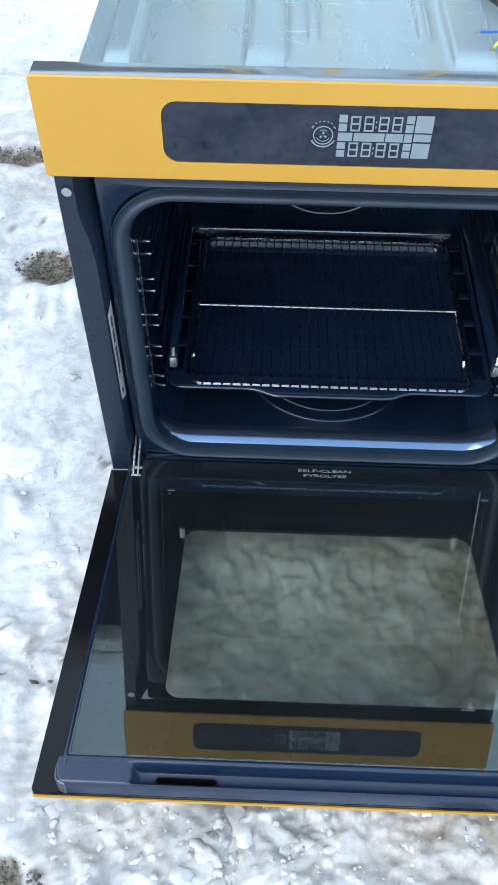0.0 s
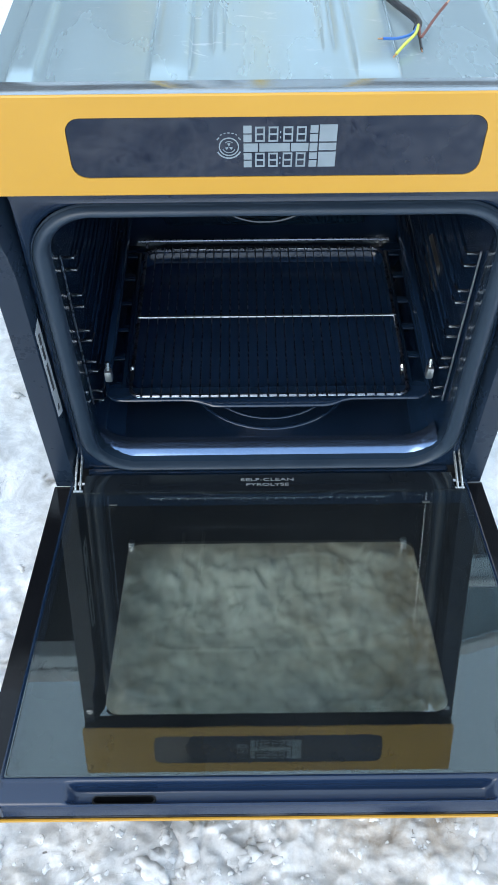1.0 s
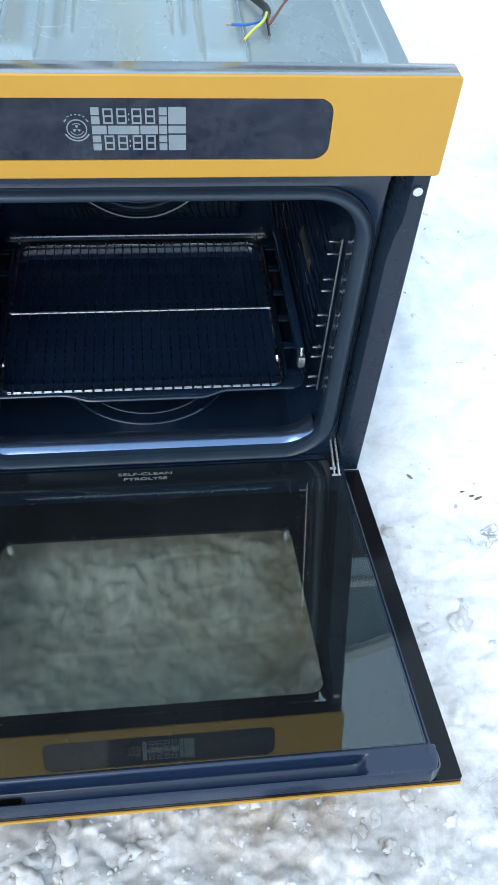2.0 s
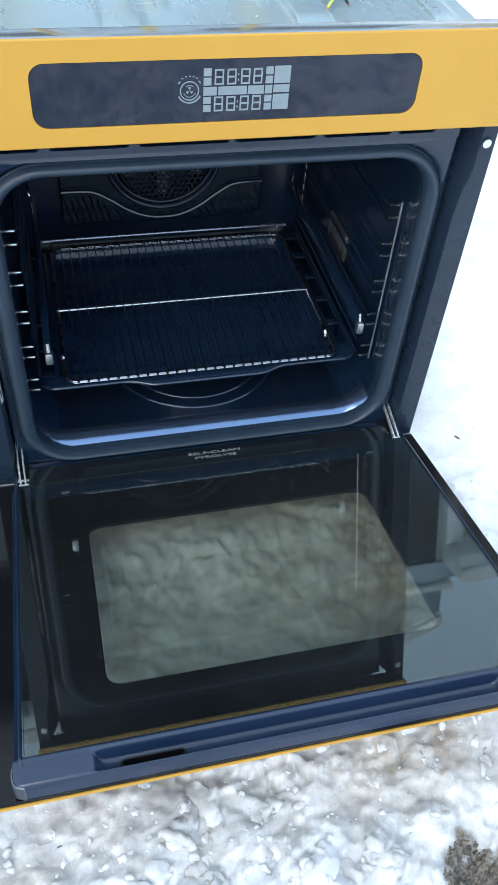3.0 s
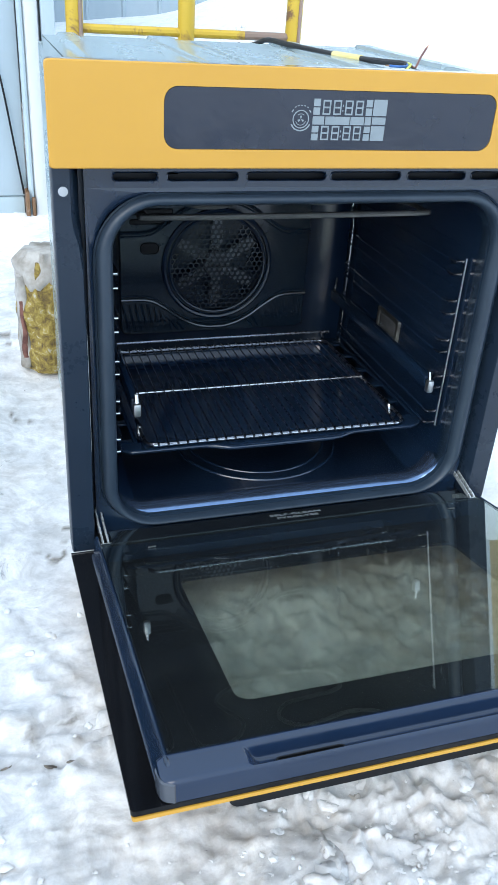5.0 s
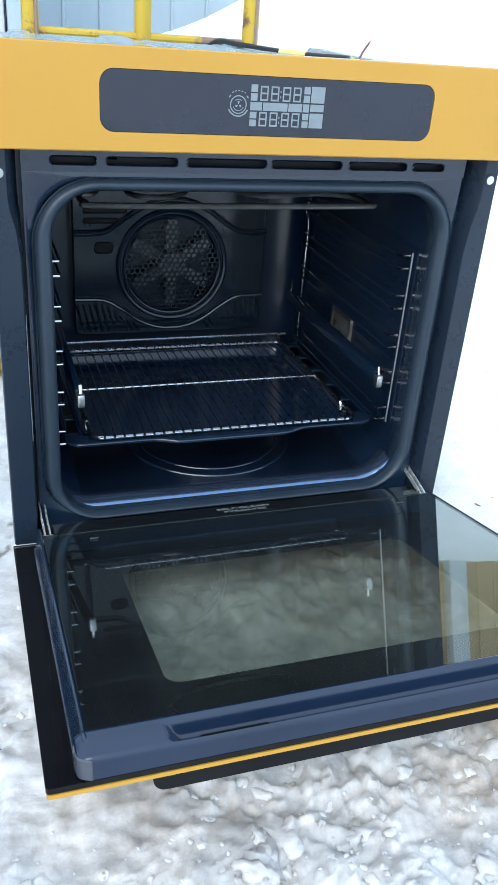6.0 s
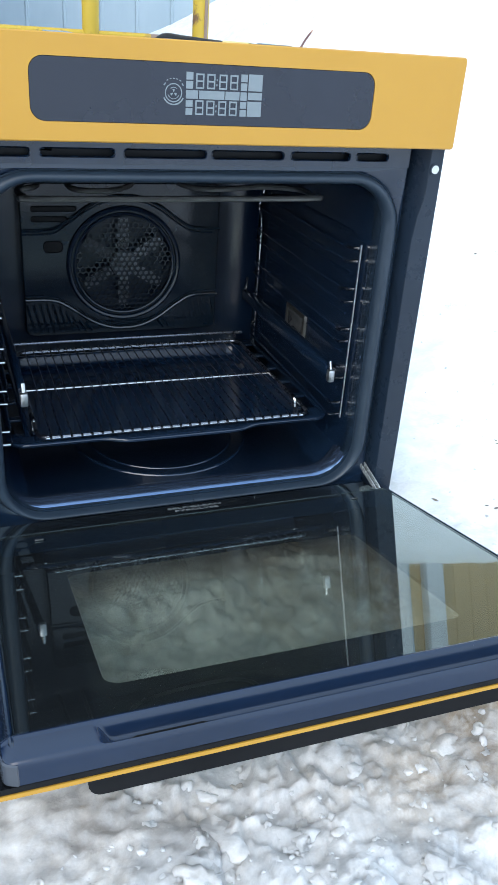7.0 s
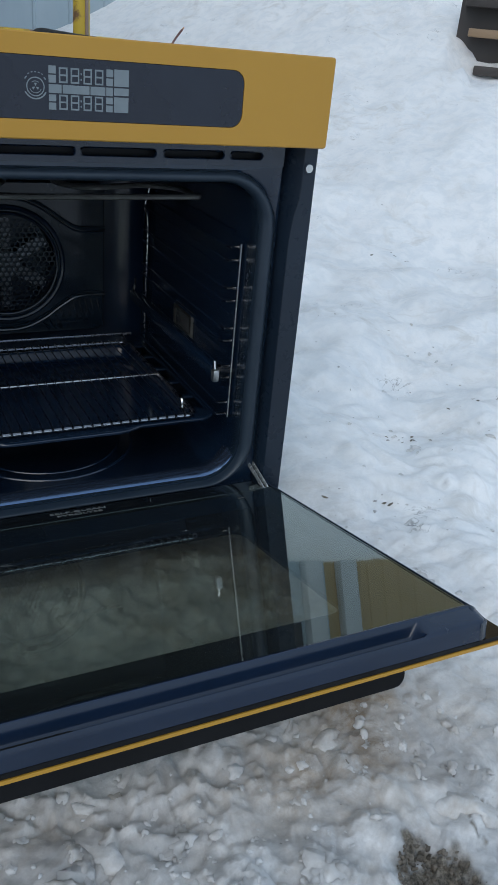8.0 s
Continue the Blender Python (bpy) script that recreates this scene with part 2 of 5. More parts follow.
    p.inputs["Subsurface Radius"].default_value = (1.0, 1.0, 1.0)
    p.inputs["Subsurface Scale"].default_value = 0.012
    low = bump(nt, p, mid, 0.14, 0.010)
    # broken crust: cells at their own heights, where feet have been
    warp = nt.nodes.new("ShaderNodeTexNoise")
    warp.inputs["Scale"].default_value = 30.0
    warp.inputs["Detail"].default_value = 5.0
    nt.links.new(vec, warp.inputs["Vector"])
    shifted = nt.nodes.new("ShaderNodeVectorMath")
    shifted.operation = "MULTIPLY_ADD"
    nt.links.new(warp.outputs["Color"], shifted.inputs[0])
    shifted.inputs[1].default_value = (0.030, 0.030, 0.030)
    nt.links.new(vec, shifted.inputs[2])
    for size, depth in ((90.0, 0.0036),):
        cells = nt.nodes.new("ShaderNodeTexVoronoi")
        cells.inputs["Scale"].default_value = size
        nt.links.new(shifted.outputs[0], cells.inputs["Vector"])
        apart = nt.nodes.new("ShaderNodeSeparateColor")
        nt.links.new(cells.outputs["Color"], apart.inputs["Color"])
        worn = nt.nodes.new("ShaderNodeMath")
        worn.operation = "MULTIPLY"
        nt.links.new(ramp(nt, apart.outputs["Red"], [(0.45, grey(0.0)), (0.95, grey(1.0))]), worn.inputs[0])
        nt.links.new(at.outputs["Alpha"], worn.inputs[1])
        low = bump(nt, p, worn.outputs[0], 0.55, depth, low)
    bump(nt, p, fine, 0.25, 0.003, low)
    return m


SNOW = snow_material()


def painted_sheet(name, a, b, rust=0.0):
    m, nt, p = shader(name, a, 0.45)
    vec = coords(nt, (1.0, 1.0, 0.25))
    base = ramp(nt, noise_tex(nt, 3.0, 5.0, 0.6, vec), [(0.3, a), (0.7, b)])
    if rust:
        spots = ramp(nt, noise_tex(nt, 9.0, 6.0, 0.7, None, 0.5), [(1.0 - rust, grey(0.0)), (1.06 - rust, grey(1.0))])
        base = mix(nt, spots, base, (0.16, 0.085, 0.04))
    nt.links.new(base, p.inputs["Base Color"])
    bump(nt, p, noise_tex(nt, 40.0, 4.0), 0.15, 0.004)
    return m


SIDING = painted_sheet("pale_blue_sheet", (0.336, 0.424, 0.48), (0.416, 0.496, 0.544))
SIDING_RUST = painted_sheet("pale_blue_rusted_sheet", (0.32, 0.416, 0.464), (0.416, 0.496, 0.528), 0.38)
# rusted pale blue siding again, darkened to hold the shade under the eave
SHADED_BLUE = painted_sheet("shaded_blue_sheet", (0.13, 0.19, 0.23), (0.18, 0.25, 0.29), 0.3)
TRIM_WHITE = painted_sheet("white_trim", (0.528, 0.56, 0.576), (0.592, 0.616, 0.624))
BEIGE = painted_sheet("beige_siding", (0.448, 0.336, 0.176), (0.496, 0.376, 0.208))
# near-black sheet: the shade of an unlit room put into colour
DARK_ROOM = painted_sheet("shaded_interior", (0.03, 0.032, 0.036), (0.045, 0.047, 0.05))
RAIL_YELLOW = painted_sheet("chipped_yellow_paint", (0.496, 0.328, 0.024), (0.544, 0.376, 0.04), 0.45)
BARE_RUST = painted_sheet("bare_rust", (0.20, 0.14, 0.11), (0.30, 0.21, 0.16))
TIMBER = painted_sheet("weathered_timber", (0.26, 0.17, 0.10), (0.36, 0.25, 0.15))
DARK_TIMBER = painted_sheet("dark_timber", (0.035, 0.03, 0.028), (0.06, 0.05, 0.045))
BARK_RED = vary("red_bark", (0.09, 0.035, 0.03), (0.20, 0.09, 0.07), 60.0, (0.6, 0.9), 0.0, 0.4, 0.3, 120.0)
ICE = vary("dirty_ice", (0.17, 0.15, 0.12), (0.46, 0.45, 0.43), 22.0, (0.35, 0.6), 0.0, 0.4, 0.3, 120.0)


def lichen():
    m, nt, p = shader("lichen_bark", (0.4, 0.3, 0.05), 0.85)
    f = noise_tex(nt, 70.0, 6.0, 0.7, None, 0.5)
    nt.links.new(ramp(nt, f, [(0.34, (0.07, 0.045, 0.028)), (0.46, (0.20, 0.14, 0.035)), (0.58, (0.34, 0.26, 0.06)), (0.68, (0.48, 0.45, 0.38))]), p.inputs["Base Color"])
    bump(nt, p, f, 0.8, 0.008)
    return m


GRIT = vary("grit_stones", (0.045, 0.038, 0.030), (0.22, 0.19, 0.155), 90.0, (0.6, 0.8))


# ---- mesh tools ----
def part(name, bm, material, parent=None, label="", sharp=35, smooth=True, turn=True):
    if turn:
        bmesh.ops.recalc_face_normals(bm, faces=bm.faces)
    me = bpy.data.meshes.new(name)
    bm.to_mesh(me)
    bm.free()
    if smooth:
        me.polygons.foreach_set("use_smooth", [True] * len(me.polygons))
        me.set_sharp_from_angle(angle=radians(sharp))
    me.materials.append(material)
    ob = new(name, me)
    ob.parent = parent
    if label:
        ob["label"] = label
    return ob


def thing(name, label, category, m=None, group="", kind=""):
    ob = new(name)
    ob.empty_display_size = 0.05
    if m is not None:
        ob.matrix_basis = m
    return tagged(ob, label, category, group, kind)


def box(x0, x1, y0, y1, z0, z1, bevel=0.0, bm=None, seg=2):
    own = bmesh.new()
    bmesh.ops.create_cube(own, size=1)
    for v in own.verts:
        v.co = Vector(((x0 + x1) / 2 + v.co.x * (x1 - x0), (y0 + y1) / 2 + v.co.y * (y1 - y0), (z0 + z1) / 2 + v.co.z * (z1 - z0)))
    if bevel:
        bmesh.ops.bevel(own, geom=own.edges[:], offset=bevel, segments=seg, affect="EDGES", profile=0.5)
    if bm is None:
        return own
    tmp = bpy.data.meshes.new("tmp")
    own.to_mesh(tmp)
    own.free()
    bm.from_mesh(tmp)
    bpy.data.meshes.remove(tmp)
    return bm


def loft(loops, cap0=False, cap1=False, bm=None, closed=True):
    bm = bm or bmesh.new()
    rings = [[bm.verts.new(p) for p in lp] for lp in loops]
    n = len(rings[0])
    for a, b in zip(rings, rings[1:]):
        for i in range(n if closed else n - 1):
            j = (i + 1) % n
            bm.faces.new((a[i], a[j], b[j], b[i]))
    if cap0:
        bm.faces.new(rings[0])
    if cap1:
        bm.faces.new(rings[-1])
    return bm


def rr(x0, x1, z0, z1, r, n=6):
    """Corner-rounded rectangle as (x, z) pairs, the same count whatever the radius."""
    pts = []
    for cx, cz, a0 in ((x1 - r, z1 - r, 0), (x0 + r, z1 - r, 90), (x0 + r, z0 + r, 180), (x1 - r, z0 + r, 270)):
        for i in range(n + 1):
            a = radians(a0 + 90 * i / n)
            pts.append((cx + r * math.cos(a), cz + r * math.sin(a)))
    return pts


def at_y(pts, y):
    return [(x, y, z) for x, z in pts]


def at_z(pts, z):
    return [(x, y, z) for x, y in pts]


def tube(points, r, n=8, closed=False, bm=None, caps=True):
    bm = bm or bmesh.new()
    P = [Vector(p) for p in points]
    m = len(P)
    rings, up = [], None
    for i in range(m):
        a = P[i - 1] if (i or closed) else P[i]
        b = P[(i + 1) % m] if (i < m - 1 or closed) else P[i]
        d = (b - a).normalized()
        if up is None:
            up = d.orthogonal().normalized()
        up = (up - d * up.dot(d)).normalized()
        side = d.cross(up)
        rings.append([bm.verts.new(P[i] + (up * math.cos(2 * math.pi * k / n) + side * math.sin(2 * math.pi * k / n)) * r) for k in range(n)])
    last = m if closed else m - 1
    for i in range(last):
        A, B = rings[i], rings[(i + 1) % m]
        off = 0
        if closed and i == m - 1:
            off = min(range(n), key=lambda o: (A[0].co - B[o].co).length)
        for k in range(n):
            bm.faces.new((A[k], A[(k + 1) % n], B[(k + 1 + off) % n], B[(k + off) % n]))
    if caps and not closed:
        bm.faces.new(rings[0])
        bm.faces.new(rings[-1])
    return bm


def curve_pts(ctrl, steps=8):
    """Catmull-Rom through the control points."""
    C = [Vector(c) for c in ctrl]
    C = [2 * C[0] - C[1]] + C + [2 * C[-1] - C[-2]]
    out = []
    for i in range(1, len(C) - 2):
        for k in range(steps):
            t = k / steps
            a, b, c, d = C[i - 1], C[i], C[i + 1], C[i + 2]
            out.append(0.5 * (2 * b + (c - a) * t + (2 * a - 5 * b + 4 * c - d) * t * t + (3 * b - a - 3 * c + d) * t ** 3))
    out.append(C[-2])
    return out


def smooth01(a, b, x):
    t = min(1.0, max(0.0, (x - a) / (b - a)))
    return t * t * (3 - 2 * t)


# ---- ground: one sheet of trodden snow up to the horizon ----
GRAVEL = ((-0.470, 0.46, 0.062, 0.045), (-0.60, 0.80, 0.08, 0.035), (-0.345, -0.53, 0.06, 0.05), (0.158, -0.572, 0.040, 0.048))


def bank(x, y):
    s = 0.59 * x + 0.81 * y - 1.87
    if s <= 0:
        return 0.0
    return min(1.0, s / 4.2) ** 0.9 * (0.58 + 0.92 * smooth01(0.7, 2.7, x)) * smooth01(-1.6, 0.0, x + 0.2) * smooth01(0.0, 0.5, s)


def ground_height(x, y, near=True):
    h = bank(x, y)
    if 2.0 < x < 3.4 and 1.8 < y < 3.0:
        h -= 0.15 * smooth01(0.36, 0.16, math.hypot(x - 2.68, y - 2.42) + 0.10 * noise.noise((x * 9, y * 9, 70.0)))
    far = math.hypot(x, y)
    h += 0.022 * noise.noise((x * 1.7, y * 1.7, 0.3)) + 0.03 * smooth01(1.0, 3.0, far) * noise.noise((x * 0.8, y * 0.8, 5.0))
    if near:
        rough = (0.30 + 0.28 * smooth01(0.0, -0.3, x) + (0.70 - 0.28 * smooth01(0.0, -0.3, x)) * smooth01(0.06, -0.16, y)) * (1.0 - 0.35 * smooth01(0.1, 0.5, abs(x - 0.05))) * (1.0 - 0.70 * smooth01(0.36, 0.6, x))
        # broken lumps of crust, each at its own height, with rounded shoulders
        if -1.1 < x < 1.3 and -1.25 < y < 1.4:
            ux = x + 0.016 * noise.noise((x * 17, y * 17, 2.0)) + 0.006 * noise.noise((x * 70, y * 70, 3.0))
            uy = y + 0.016 * noise.noise((x * 17, y * 17, 9.0)) + 0.006 * noise.noise((x * 70, y * 70, 8.0))
            drift = smooth01(-0.35, 0.25, noise.noise((x * 6, y * 6, 60.0)))
            for size, amp, seed in ((9.0, 0.014, 0.0), (19.0, 0.0105, 4.0), (43.0, 0.0075, 7.0), (95.0, 0.0045, 5.0)):
                d, pts = noise.voronoi((ux * size, uy * size, seed))
                c = pts[0]
                tall = max(0.0, abs(noise.cell((c.x * 3.7 + 11, c.y * 3.7, seed))) - 0.30) / 0.70
                lean = (ux * size - c.x) * noise.cell((c.x * 5.1, c.y * 5.1, seed + 1)) + (uy * size - c.y) * noise.cell((c.x * 4.3, c.y * 4.3, seed + 2))
                gap = d[1] - d[0]
                h += rough * (0.35 + 0.65 * drift) * amp * (tall * smooth01(0.0, 0.24, gap) * (1.0 - 0.35 * d[0] * d[0]) + 0.22 * lean * smooth01(0.0, 0.16, gap))
        h += rough * 0.0030 * noise.fractal((x * 60, y * 60, 2.0), 0.7, 2.1, 4)
        h += 0.005 * noise.fractal((x * 9, y * 9, 1.0), 0.8, 2.1, 6)
        # ridges of a tyre's tread
        q = math.hypot((x + 0.455) / 0.075, (y - 0.365) / 0.06)
        if q < 1:
            h += 0.006 * (1 - q * q) * (0.5 + math.sin((x + 0.15 * y + 0.25 * (y - 0.36) ** 2) * 190))
        # soft trodden heaps away from the door
        soft = min(1.0, smooth01(0.30, 0.60, x) + 0.6 * smooth01(-0.34, -0.6, x) + smooth01(-0.70, -1.0, y))
        if soft > 0:
            h += soft * (0.040 * noise.noise((x * 3.6, y * 3.6, 12.0)) + 0.036 * noise.noise((x * 7.0, y * 7.0, 13.0)) + 0.020 * abs(noise.noise((x * 21, y * 21, 14.0))))
    # level under the oven, and down in the bare patches
    under = smooth01(0.42, 0.30, abs(x)) * smooth01(-0.12, 0.02, y) * smooth01(0.70, 0.58, y)
    h = h * (1 - under) - 0.012 * under
    for gx, gy, ax, ay in GRAVEL:
        q = math.hypot((x - gx) / ax, (y - gy) / ay) + 0.35 * noise.noise((x * 30, y * 30, 7.0))
        h -= 0.014 * smooth01(1.25, 0.6, q)
    return h - 0.004


def dirt_and_shade_at(x, y):
    """How stained with mud, how bare down to the grit, how dark with slush and painted shade."""
    w = noise.fractal((x * 6, y * 6, 3.0), 0.9, 2.0, 4)
    red = smooth01(0.9, 0.0, math.hypot((x - 0.10) / 0.20, (y + 0.43) / 0.10) + 0.5 * w) * 0.95
    red = max(red, 0.55 * smooth01(1.0, 0.1, math.hypot((x + 0.22) / 0.16, (y + 0.40) / 0.08) + 0.5 * w))
    red = max(red, 0.75 * smooth01(1.0, 0.1, math.hypot((x + 0.62) / 0.2, (y - 0.75) / 0.28) + 0.5 * w))
    red = max(red, 1.7 * smooth01(1.0, 0.2, math.hypot((x - 0.20) / 0.10, (y + 0.20) / 0.24) + 0.6 * w))
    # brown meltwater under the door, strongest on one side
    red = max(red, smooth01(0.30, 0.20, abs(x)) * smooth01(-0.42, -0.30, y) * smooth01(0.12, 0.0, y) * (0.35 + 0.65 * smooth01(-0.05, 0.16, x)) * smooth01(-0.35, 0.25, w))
    red = max(red, 0.20 * smooth01(0.0, 0.5, w), 0.42 * smooth01(-0.30, -0.42, y) * smooth01(-0.75, -0.6, y) * smooth01(-0.4, 0.3, w))
    green = 0.0
    for gx, gy, ax, ay in GRAVEL:
        q = math.hypot((x - gx) / ax, (y - gy) / ay) + 0.45 * noise.noise((x * 30, y * 30, 7.0)) + 0.3 * noise.noise((x * 80, y * 80, 1.0))
        green = max(green, smooth01(1.05, 0.8, q))
    # thin open cracks
    if math.hypot(x, y + 0.2) < 1.2 and not (abs(x) < 0.24 and -0.38 < y < 0):
        line = abs(noise.noise((x * 9, y * 9, 30.0)) + 0.35 * noise.noise((x * 33, y * 33, 31.0)))
        green = max(green, 0.85 * smooth01(0.045, 0.015, line) * smooth01(0.24, 0.36, noise.noise((x * 6, y * 6, 50.0)) - 0.4 * smooth01(0.25, 0.4, x)))
    # dark slush in front and on the left; shade painted in under the door
    blue = smooth01(-0.62, -0.85, y) * smooth01(1.0, 0.25, math.hypot(x / 2.6, (y + 1.9) / 2.3) + 0.35 * w) * (0.5 + 0.4 * smooth01(-0.1, 0.2, w))
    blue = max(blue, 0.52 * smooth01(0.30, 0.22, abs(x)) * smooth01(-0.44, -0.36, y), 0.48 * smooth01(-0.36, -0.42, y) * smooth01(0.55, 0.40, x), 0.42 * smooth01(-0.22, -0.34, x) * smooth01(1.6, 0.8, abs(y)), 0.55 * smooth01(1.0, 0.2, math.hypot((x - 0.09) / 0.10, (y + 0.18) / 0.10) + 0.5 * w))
    return red, green, blue


def build_ground():
    n = 720
    k = [i / (n - 1) * 2 - 1 for i in range(n)]
    span = [math.copysign(1.05 * abs(u) + 400 * (math.exp(11.5 * abs(u)) - 1) / math.exp(11.5), u) for u in k]
    verts, cols = [], []
    for b in span:
        for a in span:
            x, y = a + 0.02, b - 0.38
            near = abs(x) < 3.5 and abs(y) < 4.5
            verts.append((x, y, ground_height(x, y, near)))
            trodden = 0.62 + 0.25 * smooth01(-0.05, -0.3, x) + 0.13 * smooth01(-0.02, -0.3, y) if near and x < 0.6 and y < 1.8 else 0.0
            cols.extend((*(dirt_and_shade_at(x, y) if near else (0.0, 0.0, 0.0)), trodden * smooth01(0.55, 0.3, x) * smooth01(1.8, 1.0, y)))
    faces = [(j * n + i, j * n + i + 1, (j + 1) * n + i + 1, (j + 1) * n + i) for j in range(n - 1) for i in range(n - 1)]
    me = bpy.data.meshes.new("ground")
    me.from_pydata(verts, [], faces)
    me.polygons.foreach_set("use_smooth", [True] * len(faces))
    layer = me.attributes.new("dirt", "FLOAT_COLOR", "POINT")
    layer.data.foreach_set("color", cols)
    me.materials.append(SNOW)
    return tagged(new("ground", me), "trodden, lumpy packed snow with muddy stains", "snow", kind="structure")


ground = build_ground()


def shard_shapes(rng, count, detail):
    """Angular snow crumbs of unit size: round balls with flats cut off."""
    shapes = []
    for _ in range(count):
        own = bmesh.new()
        bmesh.ops.create_icosphere(own, subdivisions=detail, radius=1)
        cuts = [(Vector((rng.gauss(0, 1), rng.gauss(0, 1), rng.gauss(0, 1))).normalized(), rng.uniform(0.55, 0.88)) for _ in range(8)]
        off = Vector((rng.random() * 50, rng.random() * 50, rng.random() * 50))
        for v in own.verts:
            r = min([1.0] + [d / max(1e-3, v.co.dot(n)) for n, d in cuts if v.co.dot(n) > 0.3])
            v.co *= r * (1 + 0.42 * noise.noise(v.co * 1.9 + off) + 0.26 * noise.noise(v.co * 4.5 + off) + 0.12 * noise.noise(v.co * 9.0 + off))
        own.verts.index_update()
        shapes.append((np.array([v.co[:] for v in own.verts]), np.array([[v.index for v in f.verts] for f in own.faces])))
        own.free()
    return shapes


def build_clods():
    """Broken crumbs and plates of snow lying round the oven."""
    rng = random.Random(5)
    shapes, plates = shard_shapes(rng, 24, 2), shard_shapes(rng, 10, 3)
    verts, faces, base = [], [], 0
    for i in range(3600):
        pick = rng.random()
        if pick < 0.62:
            x, y = rng.uniform(-0.45, 0.5), rng.uniform(-0.66, -0.36)
        elif pick < 0.76:
            x, y = rng.uniform(-0.55, 0.6), rng.uniform(-0.72, -0.02)
        elif pick < 0.92:
            x, y = rng.uniform(-0.8, -0.34), rng.uniform(-0.5, 1.3)
        else:
            x, y = rng.uniform(0.34, 1.0), rng.uniform(-0.5, 0.8)
        # a few big sunken plates, many fine crumbs
        big = i % 7 == 0
        s = 0.006 + 0.017 * rng.random() ** 1.9 if big else 0.0014 + 0.0050 * rng.random() ** 3.0
        if not big and rng.random() < 0.42:
            continue
        # they lie in drifts, with smooth snow between
        if noise.noise((x * 7, y * 7, 40.0)) + 0.5 * noise.noise((x * 19, y * 19, 41.0)) < rng.uniform(-0.45, 0.45):
            continue
        if abs(x) < 0.23 and y > -0.37 and not (x < 0.0 and rng.random() < 0.35):
            continue
        if any(math.hypot(x - g[0], y - g[1]) < 0.07 for g in GRAVEL):
            continue
        v, f = rng.choice(plates if big else shapes)
        tip = 0.25 if big else 0.45
        rot = Euler((rng.uniform(-tip, tip), rng.uniform(-tip, tip), rng.uniform(0, 6.3))).to_matrix()
        v = (v * (s * rng.uniform(0.8, 1.6), s * rng.uniform(0.8, 1.3), s * rng.uniform(0.45, 0.8))) @ np.array(rot).T
        verts.append(v + (x, y, ground_height(x, y) - s * (0.46 if big else 0.22)))
        faces.append(f + base)
        base += len(v)
    me = bpy.data.meshes.new("snow_clods")
    me.from_pydata(np.concatenate(verts).tolist(), [], np.concatenate(faces).tolist())
    tint = []
    for v in verts:
        c = (0.12 + 0.6 * rng.random() ** 1.6, 0.0, 0.10 + 0.35 * rng.random() ** 2, rng.uniform(0.55, 1.0))
        tint.extend(c * len(v))
    layer = me.attributes.new("dirt", "FLOAT_COLOR", "POINT")
    layer.data.foreach_set("color", tint)
    me.polygons.foreach_set("use_smooth", [True] * len(me.polygons))
    me.set_sharp_from_angle(angle=radians(75))
    me.materials.append(SNOW)
    return tagged(new("snow_clods", me), "loose broken crumbs of white snow", "snow", kind="stuff")


clods = build_clods()


def build_grit():
    rng = random.Random(8)
    shapes = shard_shapes(rng, 8, 1)
    verts, faces, base = [], [], 0
    for gx, gy, ax, ay in GRAVEL:
        for _ in range(430):
            a, q = rng.uniform(0, 6.3), 0.98 * rng.random() ** 0.6
            x, y = gx + ax * q * math.cos(a), gy + ay * q * math.sin(a)
            s = 0.0009 + 0.0032 * rng.random() ** 2
            v, f = rng.choice(shapes)
            rot = Euler((rng.random() * 6, rng.random() * 6, 0)).to_matrix()
            verts.append((v * (s, s * 0.8, s * 0.6)) @ np.array(rot).T + (x, y, ground_height(x, y) + s * 0.3))
            faces.append(f + base)
            base += len(v)
    me = bpy.data.meshes.new("grit")
    me.from_pydata(np.concatenate(verts).tolist(), [], np.concatenate(faces).tolist())
    me.materials.append(GRIT)
    return tagged(new("grit", me), "brown grit showing in bare patches of the snow", "gravel", kind="stuff")


grit = build_grit()


def build_debris():
    """Dark flakes of bark and thawed dirt lying on the trodden snow."""
    rng = random.Random(21)
    shapes = shard_shapes(rng, 8, 1)
    verts, faces, base = [], [], 0
    for cx, cy, wide, count in ((0.83, 0.236, 0.022, 7), (0.644, 0.189, 0.026, 9), (0.398, 0.023, 0.012, 2), (0.461, -0.021, 0.016, 3), (1.347, 1.304, 0.05, 6), (-0.345, -0.29, 0.02, 3)):
        for _ in range(count):
            x, y = cx + rng.gauss(0, wide), cy + rng.gauss(0, wide * 0.35)
            s = rng.uniform(0.002, 0.007) * (1.0 + 0.6 * math.hypot(x, y))
            v, f = rng.choice(shapes)
            rot = Euler((rng.uniform(-0.3, 0.3), rng.uniform(-0.3, 0.3), rng.gauss(0, 0.5))).to_matrix()
            verts.append((v * (s, s * 0.35, s * 0.16)) @ np.array(rot).T + (x, y, ground_height(x, y) + 0.001))
            faces.append(f + base)
            base += len(v)
    me = bpy.data.meshes.new("debris")
    me.from_pydata(np.concatenate(verts).tolist(), [], np.concatenate(faces).tolist())
    me.materials.append(GRIT)
    return tagged(new("debris", me), "dark flakes of bark scattered on the snow", "debris", kind="stuff")


debris = build_debris()

# ---- oven ----
oven = thing("oven", "yellow built-in oven with its door open, standing on snow", "oven", pose(0, 0, 0))

# galvanised casing: ribbed top, sides, back, bottom
CW, CT, CB, CD = 0.263, 0.5815, 0.004, 0.568


